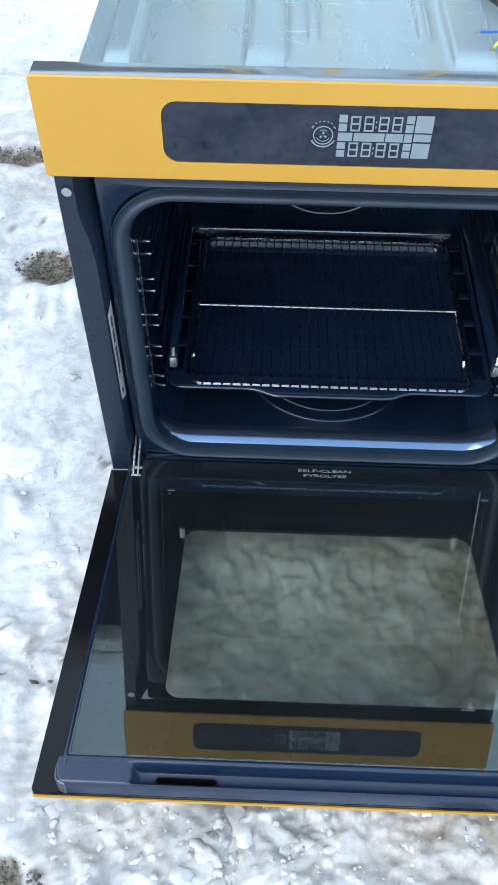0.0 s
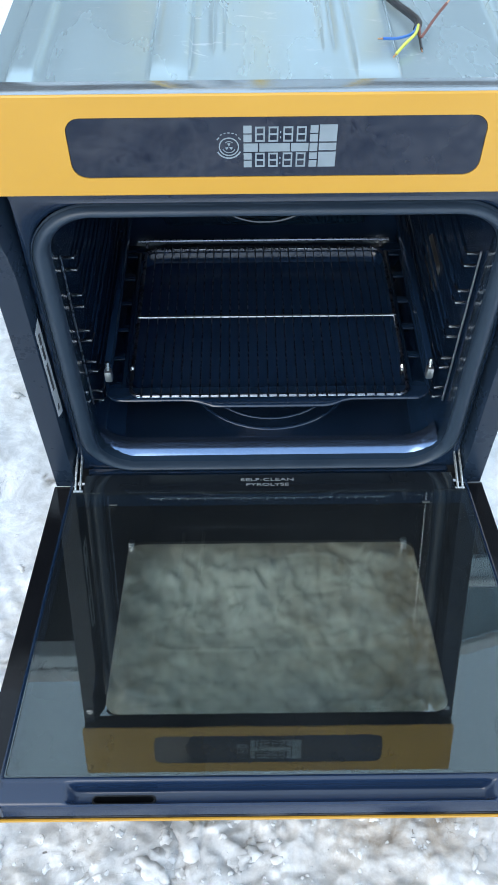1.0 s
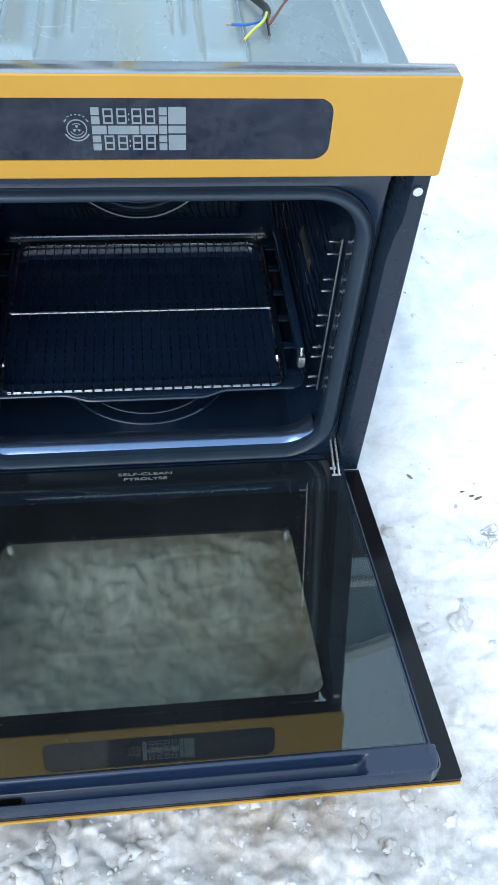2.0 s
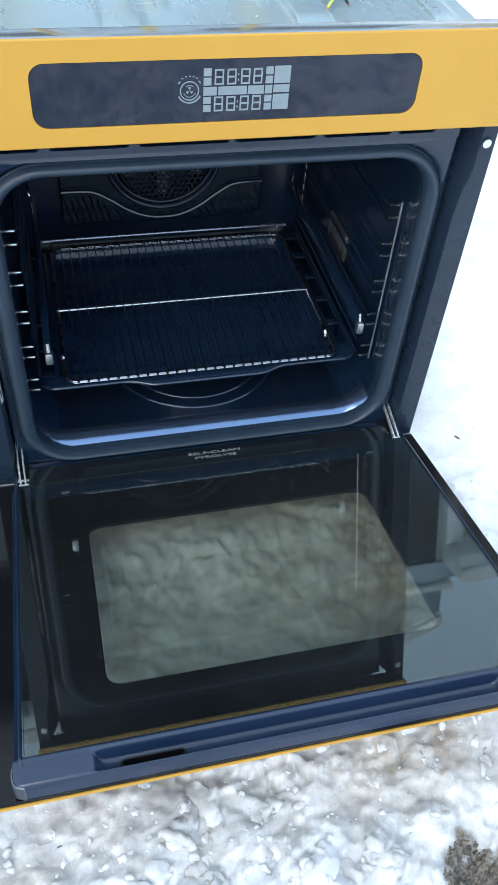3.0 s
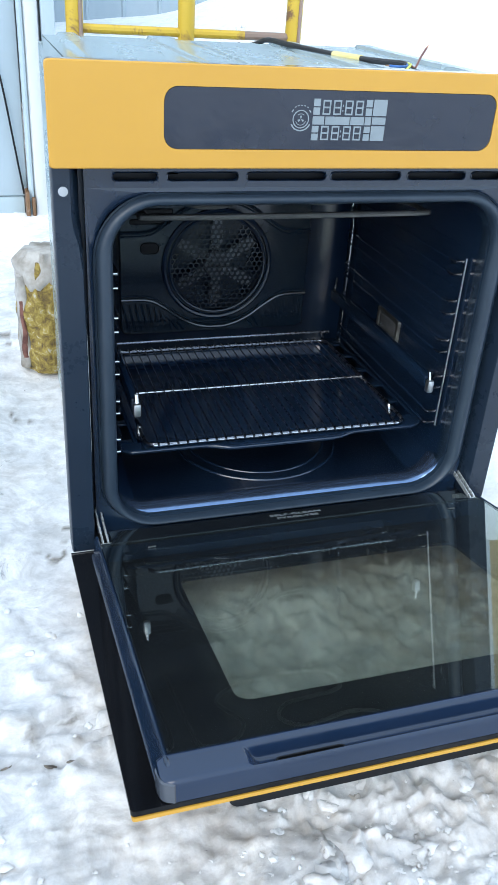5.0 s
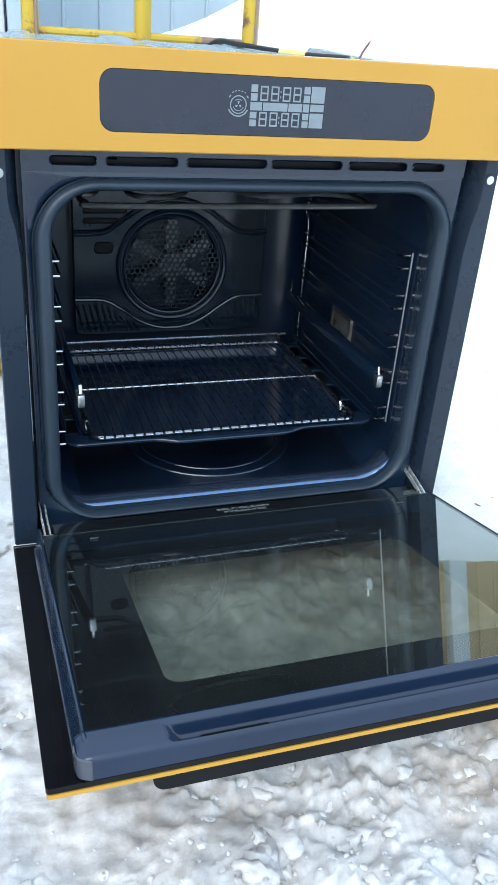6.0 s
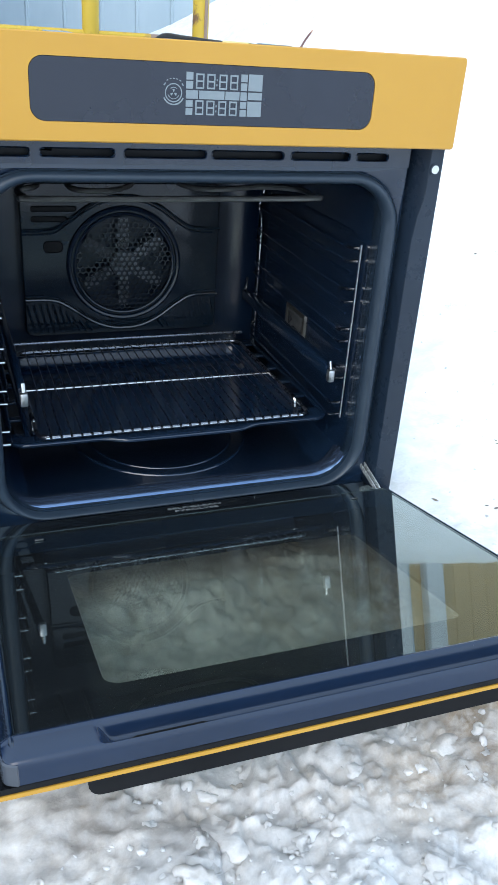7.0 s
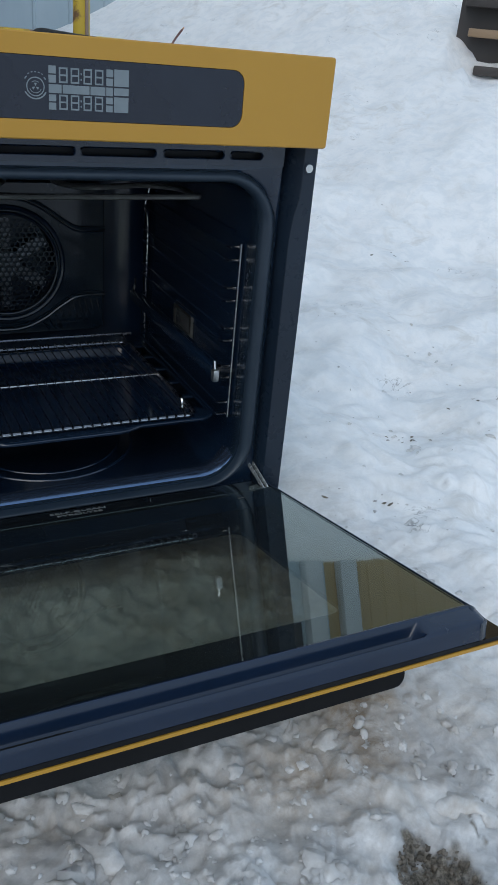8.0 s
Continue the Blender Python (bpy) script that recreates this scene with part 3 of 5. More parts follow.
def build_casing():
    # raised bands: left edge, right edge, where they begin and end, height
    bands = ((-0.242, -0.2165, 0.040, 0.50, 0.0042), (-0.1135, -0.0775, 0.050, 0.50, 0.0042), (-0.0562, -0.0462, 0.100, 0.44, 0.0030),
             (0.0470, 0.0570, 0.100, 0.44, 0.0030), (0.0745, 0.1135, 0.050, 0.50, 0.0042), (0.2165, 0.242, 0.040, 0.50, 0.0042))
    slope = 0.0040
    xs = sorted({round(-CW + i * 2 * CW / 40, 4) for i in range(41)} | {round(e + o, 4) for g in bands for e in g[:2] for o in (-0.0020, -0.0010, 0, 0.0010, 0.0020)})
    ys = [0.0275, 0.036, 0.040, 0.045, 0.05, 0.055, 0.06, 0.067, 0.075, 0.085, 0.095, 0.10, 0.105, 0.11, 0.15, 0.2, 0.25, 0.3, 0.35, 0.4, 0.43, 0.44, 0.45, 0.46, 0.475, 0.482, 0.488, 0.495, 0.51, 0.54, CD]
    bm = bmesh.new()
    grid = []
    for y in ys:
        row = []
        for x in xs:
            z = CT - 0.002
            for x0, x1, a, b, high in bands:
                z += high * smooth01(x0 - slope / 2, x0 + slope / 2, x) * smooth01(x1 + slope / 2, x1 - slope / 2, x) * smooth01(a - 0.006, a + 0.034, y) * smooth01(b + 0.006, b - 0.004, y)
            z += 0.0012 * noise.noise((x * 9, y * 5, 0)) - 0.016 * smooth01(0.475, 0.495, y)
            row.append(bm.verts.new((x, y, z)))
        grid.append(row)
    for a, b in zip(grid, grid[1:]):
        for i in range(len(xs) - 1):
            bm.faces.new((a[i], a[i + 1], b[i + 1], b[i]))
    part("casing_top", bm, GALV, oven, "ribbed galvanised steel top sheet", 50)
    for s in (-1, 1):
        part("casing_edge", box(*sorted((s * CW, s * (CW - 0.0015))), 0.0305, 0.476, CT - 0.0188, CT - 0.0036), GALV, oven)
    for s, n in ((-1, "casing_side"), (1, "casing_side")):
        part(n, box(min(s * CW, s * (CW - 0.002)), max(s * CW, s * (CW - 0.002)), 0.066, CD, CB, CT - 0.019), GALV, oven, "galvanised steel side sheet")
    part("casing_back", box(-CW + 0.003, CW - 0.003, CD - 0.004, CD, CB, CT - 0.019), GALV, oven)
    part("casing_base", box(-CW + 0.003, CW - 0.003, 0.045, CD - 0.005, CB - 0.014, CB), GALV, oven)


build_casing()

# control panel
PZ0, PZ1, PW = 0.4955, 0.5938, 0.2975
D0, D1, DX = 0.5145, 0.5735, 0.185
panel = part("control_panel", loft([at_y(rr(-PW, PW, PZ0, PZ1, 0.004), 0.0024), at_y(rr(-PW, PW, PZ0, PZ1, 0.004), 0.0012), at_y(rr(-PW + 0.0012, PW - 0.0012, PZ0 + 0.0012, PZ1 - 0.0012, 0.004), 0.0),
                                    at_y(rr(-DX, DX, D0, D1, 0.014), 0.0), at_y(rr(-DX, DX, D0, D1, 0.014), 0.003)]), YELLOW, oven, "yellow painted control panel")
part("display_glass", loft([at_y(rr(-DX, DX, D0, D1, 0.014), 0.0016), at_y(rr(-DX + 0.0005, DX - 0.0005, D0 + 0.0005, D1 - 0.0005, 0.0138), 0.0006)], cap1=True), BLACK_GLASS, panel, "black glass display window")
part("panel_lip", box(-PW + 0.0015, PW - 0.0015, 0.0036, 0.0268, PZ1 - 0.016, PZ1 - 0.0006, 0.0012), LIP, panel, "grey metal upper lip")
part("panel_back", box(-PW + 0.003, PW - 0.003, 0.0026, 0.030, PZ0 + 0.002, PZ1 - 0.0165), MATT_BLACK, panel)

LX0, LX1, LZ0, LZ1 = -0.029, 0.0535, 0.5245, 0.5655


def lcd_box(bm, u0, u1, v0, v1):
    x0, x1 = LX0 + u0 * (LX1 - LX0), LX0 + u1 * (LX1 - LX0)
    z1, z0 = LZ1 - v0 * (LZ1 - LZ0), LZ1 - v1 * (LZ1 - LZ0)
    box(x0, x1, 0.0000, 0.0005, z0, z1, bm=bm)


def build_lcd():
    rows = ((0.01, 0.185), (0.215, 0.39), (0.425, 0.62), (0.655, 0.81), (0.84, 1.0))
    for v0, v1 in (rows[0], rows[1], rows[3], rows[4]):
        for u0, u1 in ((0.0, 0.088), (0.712, 0.797)):
            bm = bmesh.new()
            lcd_box(bm, u0, u1, v0, v1)
            part("display_cell", bm, LCD, panel, smooth=False)
    for u0, u1, v0, v1 in ((0.0, 0.155, *rows[2]), (0.17, 0.50, *rows[2]), (0.512, 0.70, *rows[2]), (0.712, 0.797, *rows[2]),
                           (0.812, 1.0, 0.0, 0.39), (0.812, 1.0, 0.425, 0.60), (0.812, 1.0, 0.64, 1.0)):
        bm = bmesh.new()
        lcd_box(bm, u0, u1, v0, v1)
        part("display_cell", bm, LCD, panel, smooth=False)
    for v0, v1 in ((0.035, 0.385), (0.65, 0.995)):
        for u in (0.125, 0.268, 0.425, 0.568):
            bm = bmesh.new()
            w, t, th = 0.105, 0.017, 0.038
            mid = (v0 + v1) / 2
            for a, b, c, d in ((u, u + t, v0, v1), (u + w - t, u + w, v0, v1), (u + t, u + w - t, v0, v0 + th), (u + t, u + w - t, mid - th / 2, mid + th / 2), (u + t, u + w - t, v1 - th, v1)):
                lcd_box(bm, a, b, c, d)
            part("display_digit", bm, LCD, panel, "digit eight in outline segments", smooth=False)
        bm = bmesh.new()
        for f in (0.3, 0.65):
            lcd_box(bm, 0.39, 0.402, v0 + f * 0.35, v0 + f * 0.35 + 0.045)
        part("display_colon", bm, LCD, panel, smooth=False)


build_lcd()


def arc_band(bm, cx, cz, r0, r1, a0, a1, y=0.0001, n=32):
    ring = []
    for i in range(n + 1):
        a = radians(a0 + (a1 - a0) * i / n)
        c, s = math.cos(a), math.sin(a)
        ring.append([bm.verts.new((cx + r * c, yy, cz + r * s)) for r, yy in ((r0, y + 0.0004), (r0, y), (r1, y), (r1, y + 0.0004))])
    for p, q in zip(ring, ring[1:]):
        for i in range(3):
            bm.faces.new((p[i], p[i + 1], q[i + 1], q[i]))


def build_dial():
    cx, cz = -0.042, 0.545
    bm = bmesh.new()
    arc_band(bm, cx, cz, 0.0080, 0.0090, 0, 360)
    arc_band(bm, cx, cz, 0.0105, 0.0118, 205, 335)
    for a in (60, 75, 90, 105, 120):
        arc_band(bm, cx, cz, 0.0130, 0.0138, a - 4, a + 4, n=4)
    for a in (40, 140):
        arc_band(bm, cx, cz, 0.0118, 0.0128, a - 7, a + 7, n=6)
    arc_band(bm, cx, cz, 0.0055, 0.0061, 200, 340)
    arc_band(bm, cx, cz, 0.0048, 0.0054, 50, 130)
    for a in (90, 210, 330):
        arc_band(bm, cx, cz, 0.0008, 0.0034, a - 22, a + 22, n=6)
    part("touch_dial", bm, LCD, panel, "printed grey ring-shaped touch control")


build_dial()

# front frame: flanges, recessed plate with the vents, gasket
FY, RY = 0.012, 0.034
ftop = 0.494
for s in (-1, 1):
    bm = bmesh.new()
    # cross-section of the folded flange, swept up with a pinch near the top
    levels = [(0.0175, 0.262), (0.05, 0.262), (0.30, 0.262), (0.385, 0.2625), (0.415, 0.266), (0.432, 0.2705), (0.445, 0.272), (0.455, 0.272), (0.484, 0.272), (ftop, 0.272)]
    loops = []
    for z, xi in levels:
        xi2 = xi + 0.0045
        loops.append([(s * 0.2950, 0.045, z), (s * 0.2950, FY + 0.0012, z), (s * 0.2940, FY, z), (s * (xi2 + 0.0012), FY, z), (s * xi2, FY + 0.0014, z), (s * 0.2622, 0.062, z)])
    loft(loops, bm=bm, closed=False)
    part("flange_groove", box(*sorted((s * 0.2602, s * 0.2672)), 0.050, 0.053, 0.013, 0.490), FLANGE, oven)
    hole_z, hole_x = 0.471, 0.2848
    fl = part("side_flange", bm, FLANGE, oven, "folded dark navy painted side flange", 40)
    bm = bmesh.new()
    arc_band(bm, s * hole_x, hole_z, 0.0, 0.0050, 0, 360, FY - 0.0009, 24)
    part("screw_hole", bm, TRIM_WHITE if s > 0 else STEEL, fl, "round fixing hole")
    bm = bmesh.new()
    arc_band(bm, s * hole_x, hole_z, 0.0050, 0.0072, 0, 360, FY - 0.0012, 24)
    part("hole_rim", bm, FLANGE, fl)

OX, OZ0, OZ1 = 0.232, 0.0445, 0.4465
VENTS = ((-0.232, -0.184), (-0.174, -0.096), (-0.086, 0.006), (0.012, 0.098), (0.107, 0.182), (0.190, 0.232))


def build_face():
    part("front_frame", loft([at_y(rr(-0.2612, 0.2612, 0.012, 0.469, 0.002, 8), RY + 0.0015), at_y(rr(-0.2577, 0.2577, 0.034, 0.4645, 0.058, 8), RY), at_y(rr(-0.250, 0.250, 0.042, 0.458, 0.052, 8), RY + 0.004)]), ENAMEL, oven, "dark navy enamelled front frame")
    bm = bmesh.new()
    xs = [-0.2615] + [v for p in VENTS for v in p] + [0.2615]
    box(-0.2615, 0.2615, RY, RY + 0.003, 0.469, 0.4762, bm=bm)
    box(-0.2615, 0.2615, RY, RY + 0.003, 0.4848, 0.497, bm=bm)
    for a, b in zip(xs[0::2], xs[1::2]):
        box(a, b, RY, RY + 0.003, 0.4762, 0.4848, bm=bm)
    strip = part("vent_strip", bm, ENAMEL, oven, "enamelled strip pierced by cooling slots")
    for a, b in VENTS:
        lp = [at_y(rr(a - 0.001, b + 0.001, 0.4754, 0.4856, 0.005), RY - 0.0004), at_y(rr(a + 0.0003, b - 0.0003, 0.4763, 0.4847, 0.0042), RY - 0.0014), at_y(rr(a + 0.0012, b - 0.0012, 0.4770, 0.4840, 0.0034), RY + 0.0006), at_y(rr(a + 0.0012, b - 0.0012, 0.4770, 0.4840, 0.0034), RY + 0.004)]
        part("vent_slot", loft(lp), ENAMEL, strip, "rolled rim of a cooling slot")
    part("vent_back", box(-0.255, 0.255, RY + 0.010, RY + 0.012, 0.466, 0.495), MATT_BLACK, strip)
    part("vent_clip", box(-0.172, -0.160, RY + 0.010, RY + 0.012, 0.4805, 0.4828), CHROME, strip, "bright metal clip")
    # lower bar between gasket and door
    part("lower_bar", box(-0.250, 0.250, RY - 0.010, RY - 0.001, 0.010, 0.033, 0.002), ENAMEL, oven)


build_face()


def build_gasket():
    prof = ((0.2588, 0.0010), (0.2582, -0.0016), (0.2573, -0.0022), (0.2564, -0.0010), (0.2557, -0.0036), (0.2541, -0.0066), (0.2516, -0.0089), (0.2486, -0.0099), (0.2455, -0.0097),
            (0.2425, -0.0083), (0.2398, -0.0058), (0.2381, -0.0028), (0.2373, 0.0004), (0.2370, 0.0040))
    loops = []
    for x, y in prof:
        g = x - OX
        loops.append(at_y(rr(-x + 0.0040, x - 0.0004, OZ0 - g * 0.34, OZ1 + g * 0.66, 0.046 + g, 10), RY + y))
    part("door_gasket", loft(loops), RUBBER, oven, "ribbed dark grey door gasket", 60)


build_gasket()
part("gasket_joint", loft([[(x, yy, zz) for yy, zz in ((0.0250, 0.0365), (0.0242, 0.0400), (0.0252, 0.0428), (0.0290, 0.0445))] for x in (0.0035, 0.0050)], closed=False), RUBBER, oven, "butt joint of the gasket")


def build_cavity():
    throat = [at_y(rr(-0.2332, 0.2366, OZ0 - 0.0012, OZ1 + 0.0026, 0.048, 10), RY + 0.0025), at_y(rr(-0.2328, 0.2362, OZ0 - 0.0010, OZ1 + 0.0024, 0.048, 10), 0.0575), at_y(rr(-0.2338, 0.2372, OZ0 - 0.0015, OZ1 + 0.003, 0.048, 10), 0.0585)]
    part("cavity_throat", loft(throat), THROAT, oven, "smooth enamelled mouth of the cavity", 50)
    lp = [at_y(rr(-0.2338, 0.2372, OZ0 - 0.0015, OZ1 + 0.003, 0.048, 10), 0.0588), at_y(rr(-0.2400, 0.2400, OZ0 - 0.002, OZ1 + 0.004, 0.040, 10), 0.0600),
          at_y(rr(-0.2398, 0.2398, OZ0 - 0.002, OZ1 + 0.004, 0.036, 10), 0.30), at_y(rr(-0.2388, 0.2388, OZ0 - 0.001, OZ1 + 0.003, 0.036, 10), 0.440)]
    # wide rounded corners towards the back
    for i in range(1, 9):
        a = radians(90 * i / 8)
        dx, dz = 0.050 * (1 - math.cos(a)), 0.030 * (1 - math.cos(a))
        lp.append(at_y(rr(-0.2385 + dx, 0.2385 - dx, OZ0 + dz, OZ1 + 0.002 - dz, 0.034, 10), 0.442 + 0.050 * math.sin(a)))
    cav = part("cavity_liner", loft(lp, cap1=True), CAVITY, oven, "glossy black enamelled oven cavity", 40)
    # pressed ring in the floor and runners pressed into the walls
    for r, w in ((0.128, 0.0032), (0.108, 0.0026)):
        pts = [(0.006 + r * math.cos(a), 0.222 + r * math.sin(a), OZ0 - 0.0025) for a in [2 * math.pi * i / 48 for i in range(48)]]
        part("floor_bead", tube(pts, w * 0.8, 8, True), ENAMEL, cav)
    for s in (-1, 1):
        for z in (0.15, 0.205, 0.262, 0.318, 0.374):
            pts = [(s * 0.2398, 0.11, z), (s * 0.2398, 0.42, z)]
            part("wall_bead", tube(pts, 0.0014, 6), CAVITY, cav)
    # threshold: raised front sill, the sky's highlight helped by its metallic blue
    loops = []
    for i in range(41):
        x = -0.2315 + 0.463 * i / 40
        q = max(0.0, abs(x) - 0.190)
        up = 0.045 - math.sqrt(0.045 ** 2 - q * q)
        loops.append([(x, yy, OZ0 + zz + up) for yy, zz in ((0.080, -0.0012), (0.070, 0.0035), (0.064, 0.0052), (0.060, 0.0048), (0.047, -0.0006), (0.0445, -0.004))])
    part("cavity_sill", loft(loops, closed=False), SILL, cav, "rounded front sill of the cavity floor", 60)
    return cav


cavity = build_cavity()


def build_back():
    by, cx, cz, R = 0.462, 0.003, 0.2415, 0.084
    n = 6
    rect = rr(-0.162, 0.166, 0.122, 0.372, 0.014, n)
    m = len(rect)
    # refine the outline so that the round hole is smooth
    fine = []
    for i in range(m):
        x0, z0 = rect[i]
        x1, z1 = rect[(i + 1) % m]
        k = max(1, int(math.hypot(x1 - x0, z1 - z0) / 0.02))
        for j in range(k):
            t = j / k
            fine.append((x0 + (x1 - x0) * t, z0 + (z1 - z0) * t))
    inner = []
    for x, z in fine:
        a = math.atan2(z - cz, x - cx)
        inner.append((cx + R * math.cos(a), cz + R * math.sin(a)))
    plate = part("back_plate", loft([[(x, by + 0.031, z) for x, z in fine], [(x, by + 0.004, z) for x, z in fine], [(x, by, z) for x, z in [(cx + (x - cx) * 0.985, cz + (z - cz) * 0.985) for x, z in fine]],
                                     [(x, by, z) for x, z in inner], [(cx + (x - cx) * 0.96, by - 0.003, cz + (z - cz) * 0.96) for x, z in inner]]), BACK_ENAMEL, oven, "enamelled back plate pressed round the fan", 30)
    # honeycomb grille
    bm = bmesh.new()
    p = 0.0092
    for j in range(-12, 13):
        for i in range(-12, 13):
            x, z = (i + 0.5 * (j % 2)) * p, j * p * 0.866
            if math.hypot(x, z) > 0.0795:
                continue
            out, inn, deep = [], [], []
            for k in range(6):
                a = radians(30 + 60 * k)
                c, s = math.cos(a), math.sin(a)
                out.append(bm.verts.new((cx + x + p * 0.5774 * c, by - 0.003, cz + z + p * 0.5774 * s)))
                inn.append(bm.verts.new((cx + x + p * 0.425 * c, by - 0.003, cz + z + p * 0.425 * s)))
                deep.append(bm.verts.new((cx + x + p * 0.405 * c, by + 0.0005, cz + z + p * 0.405 * s)))
            for k in range(6):
                q = (k + 1) % 6
                bm.faces.new((out[k], out[q], inn[q], inn[k]))
                bm.faces.new((inn[k], inn[q], deep[q], deep[k]))
    part("fan_grille", bm, GRILLE, plate, "honeycomb fan grille", smooth=False)
    for r, w in ((0.0825, 0.0026), (0.0915, 0.0042)):
        pts = [(cx + r * math.cos(a), by - 0.001, cz + r * math.sin(a)) for a in [2 * math.pi * i / 56 for i in range(56)]]
        part("grille_ring", tube(pts, w, 8, True), CAVITY, plate)

    def wave(sign, off):
        half = [(0.163, 0.0565), (0.132, 0.0570), (0.112, 0.0600), (0.094, 0.0700), (0.080, 0.0795), (0.062, 0.0925), (0.038, 0.1045), (0.016, 0.1100)]
        ctrl = [(-x, z) for x, z in half] + [(0.0, 0.1105)] + [(x, z) for x, z in half[::-1]]
        return curve_pts([(cx + x, by - 0.0010, cz + sign * (z - off)) for x, z in ctrl], 4)
    for sign in (-1, 1):
        part("pressed_bead", tube(wave(sign, 0.0), 0.0030, 8), BEAD, plate)
        part("pressed_bead", tube(wave(sign, 0.0065), 0.0016, 6), BEAD, plate)
    for side in (-1, 1):
        for i in range(10):
            x = cx + side * (0.062 + 0.0104 * i)
            top = cz - 0.064 - 0.034 * smooth01(0.115, 0.062, abs(x - cx))
            part("louvre", tube([(x - 0.006, by - 0.0004, top), (x + 0.006, by - 0.0004, 0.128)], 0.0021, 6), BACK_ENAMEL, plate)
    # shallow slots capped in black: the shade of their depth put into colour
    for x0, x1, z0, z1, r in ((-0.126, -0.098, 0.264, 0.280, 0.0075), (-0.143, -0.0755, 0.3292, 0.3348, 0.0027), (-0.143, -0.0905, 0.3132, 0.3188, 0.0027)):
        part("back_slot", loft([at_y(rr(x0 - 0.002, x1 + 0.002, z0 - 0.002, z1 + 0.002, r + 0.001), by - 0.0004), at_y(rr(x0 - 0.001, x1 + 0.001, z0 - 0.001, z1 + 0.001, r + 0.0005), by - 0.0018), at_y(rr(x0, x1, z0, z1, r), by - 0.0006)], cap1=True), MATT_BLACK, plate, "dark slot with a rolled rim")
    # fan wheel behind the grille
    hub = bmesh.new()
    bmesh.ops.create_cone(hub, cap_ends=True, segments=24, radius1=0.024, radius2=0.022, depth=0.004, matrix=Matrix.Translation((cx, by + 0.0065, cz)) @ Matrix.Rotation(radians(90), 4, "X"))
    part("fan_wheel", hub, FAN, plate, "bladed steel fan wheel behind the grille")
    for k in range(6):
        a = 2 * math.pi * k / 6 + math.pi / 2
        bm = bmesh.new()
        prev = None
        for r, w in ((0.016, 0.40), (0.036, 0.27), (0.058, 0.17), (0.074, 0.10)):
            pair = [bm.verts.new((cx + r * math.cos(a + v), by + 0.0075 + dy, cz + r * math.sin(a + v))) for v, dy in ((-w, 0.0), (w, 0.0015))]
            if prev:
                bm.faces.new((prev[0], prev[1], pair[1], pair[0]))
            prev = pair
        part("fan_blade", bm, FAN, plate)


build_back()


def build_heater():
    z = 0.420
    ctrl = [(-0.16, 0.46, z), (-0.16, 0.20, z), (-0.188, 0.155, z), (-0.185, 0.115, z), (-0.160, 0.098, z), (0.150, 0.100, z), (0.176, 0.112, z), (0.174, 0.155, z), (0.130, 0.175, z), (0.05, 0.158, z), (0.02, 0.20, z), (0.05, 0.25, z), (0.15, 0.27, z), (0.165, 0.34, z), (0.12, 0.375, z), (0.0, 0.365, z), (-0.06, 0.31, z), (-0.04, 0.21, z), (-0.075, 0.150, z), (-0.12, 0.155, z), (-0.125, 0.22, z), (-0.12, 0.46, z)]
    part("heating_element", tube(curve_pts(ctrl, 6), 0.0036, 8), HEATER, oven, "bent grey metal grill heating element")


build_heater()

# side ladders, telescopic rails, lamp
LEVELS = ((0.3597, 0.3422), (0.3049, 0.2870), (0.2484, 0.2310), (0.1936, 0.1765), (0.1384, 0.1203))
for s in (-1, 1):
    ladder = part("shelf_ladder", tube(curve_pts([(s * 0.2320, 0.436, 0.378), (s * 0.2320, 0.436, 0.362), (s * 0.225, 0.434, 0.338), (s * 0.2320, 0.436, 0.312), (s * 0.2320, 0.436, 0.2), (s * 0.2320, 0.436, 0.10)], 4), 0.0016), CHROME, oven, "chromed wire shelf support")
    # left upright in the darker metal, its shade put into the colour
    part("front_upright", tube([(s * 0.2362, 0.080, 0.364), (s * 0.2362, 0.080, 0.116)], 0.0013), STEEL if s > 0 else DIM_CHROME, ladder)
    for pair in LEVELS:
        for z in pair:
            # runs take the cavity's dark colour as shade; only the hooks stay bright
            run = part("shelf_wire", tube([(s * 0.2205, 0.0960, z), (s * 0.2205, 0.425, z), (s * 0.2310, 0.433, z)], 0.0019), CAVITY, ladder)
            part("wire_hook", tube([(s * 0.2346, 0.0835, z), (s * 0.2218, 0.0830, z), (s * 0.2205, 0.0870, z), (s * 0.2205, 0.0958, z)], 0.0019), CHROME, run, "bright bent front end of the wire")
    rail = part("telescopic_rail", box(s * 0.2045 - 0.0045, s * 0.2045 + 0.0045, 0.070, 0.425, 0.186, 0.202, 0.0015), CAVITY, oven, "dark telescopic shelf runner")
    part("rail_clip", box(s * 0.2035 - 0.0048, s * 0.2035 + 0.0048, 0.056, 0.066, 0.182, 0.200, 0.0025), STEEL, rail, "bright steel end clip")
    part("rail_pin", tube([(s * 0.2035, 0.062, 0.198), (s * 0.2035, 0.066, 0.210)], 0.0028), CHROME, rail)
    part("rail_hook", tube(curve_pts([(s * 0.2045, 0.40, 0.200), (s * 0.206, 0.424, 0.198), (s * 0.210, 0.430, 0.208), (s * 0.210, 0.428, 0.222)], 5), 0.0024), CHROME, rail)
lamp = part("oven_lamp", loft([[(0.2395, y, z) for y, z in rr(0.232, 0.312, 0.171, 0.219, 0.006)], [(0.2355, y, z) for y, z in rr(0.235, 0.309, 0.174, 0.216, 0.006)], [(0.2355, y, z) for y, z in rr(0.240, 0.304, 0.179, 0.211, 0.004)], [(0.2375, y, z) for y, z in rr(0.242, 0.302, 0.181, 0.209, 0.004)]], cap1=True), HEATER, oven, "rectangular lamp cover in a metal frame")
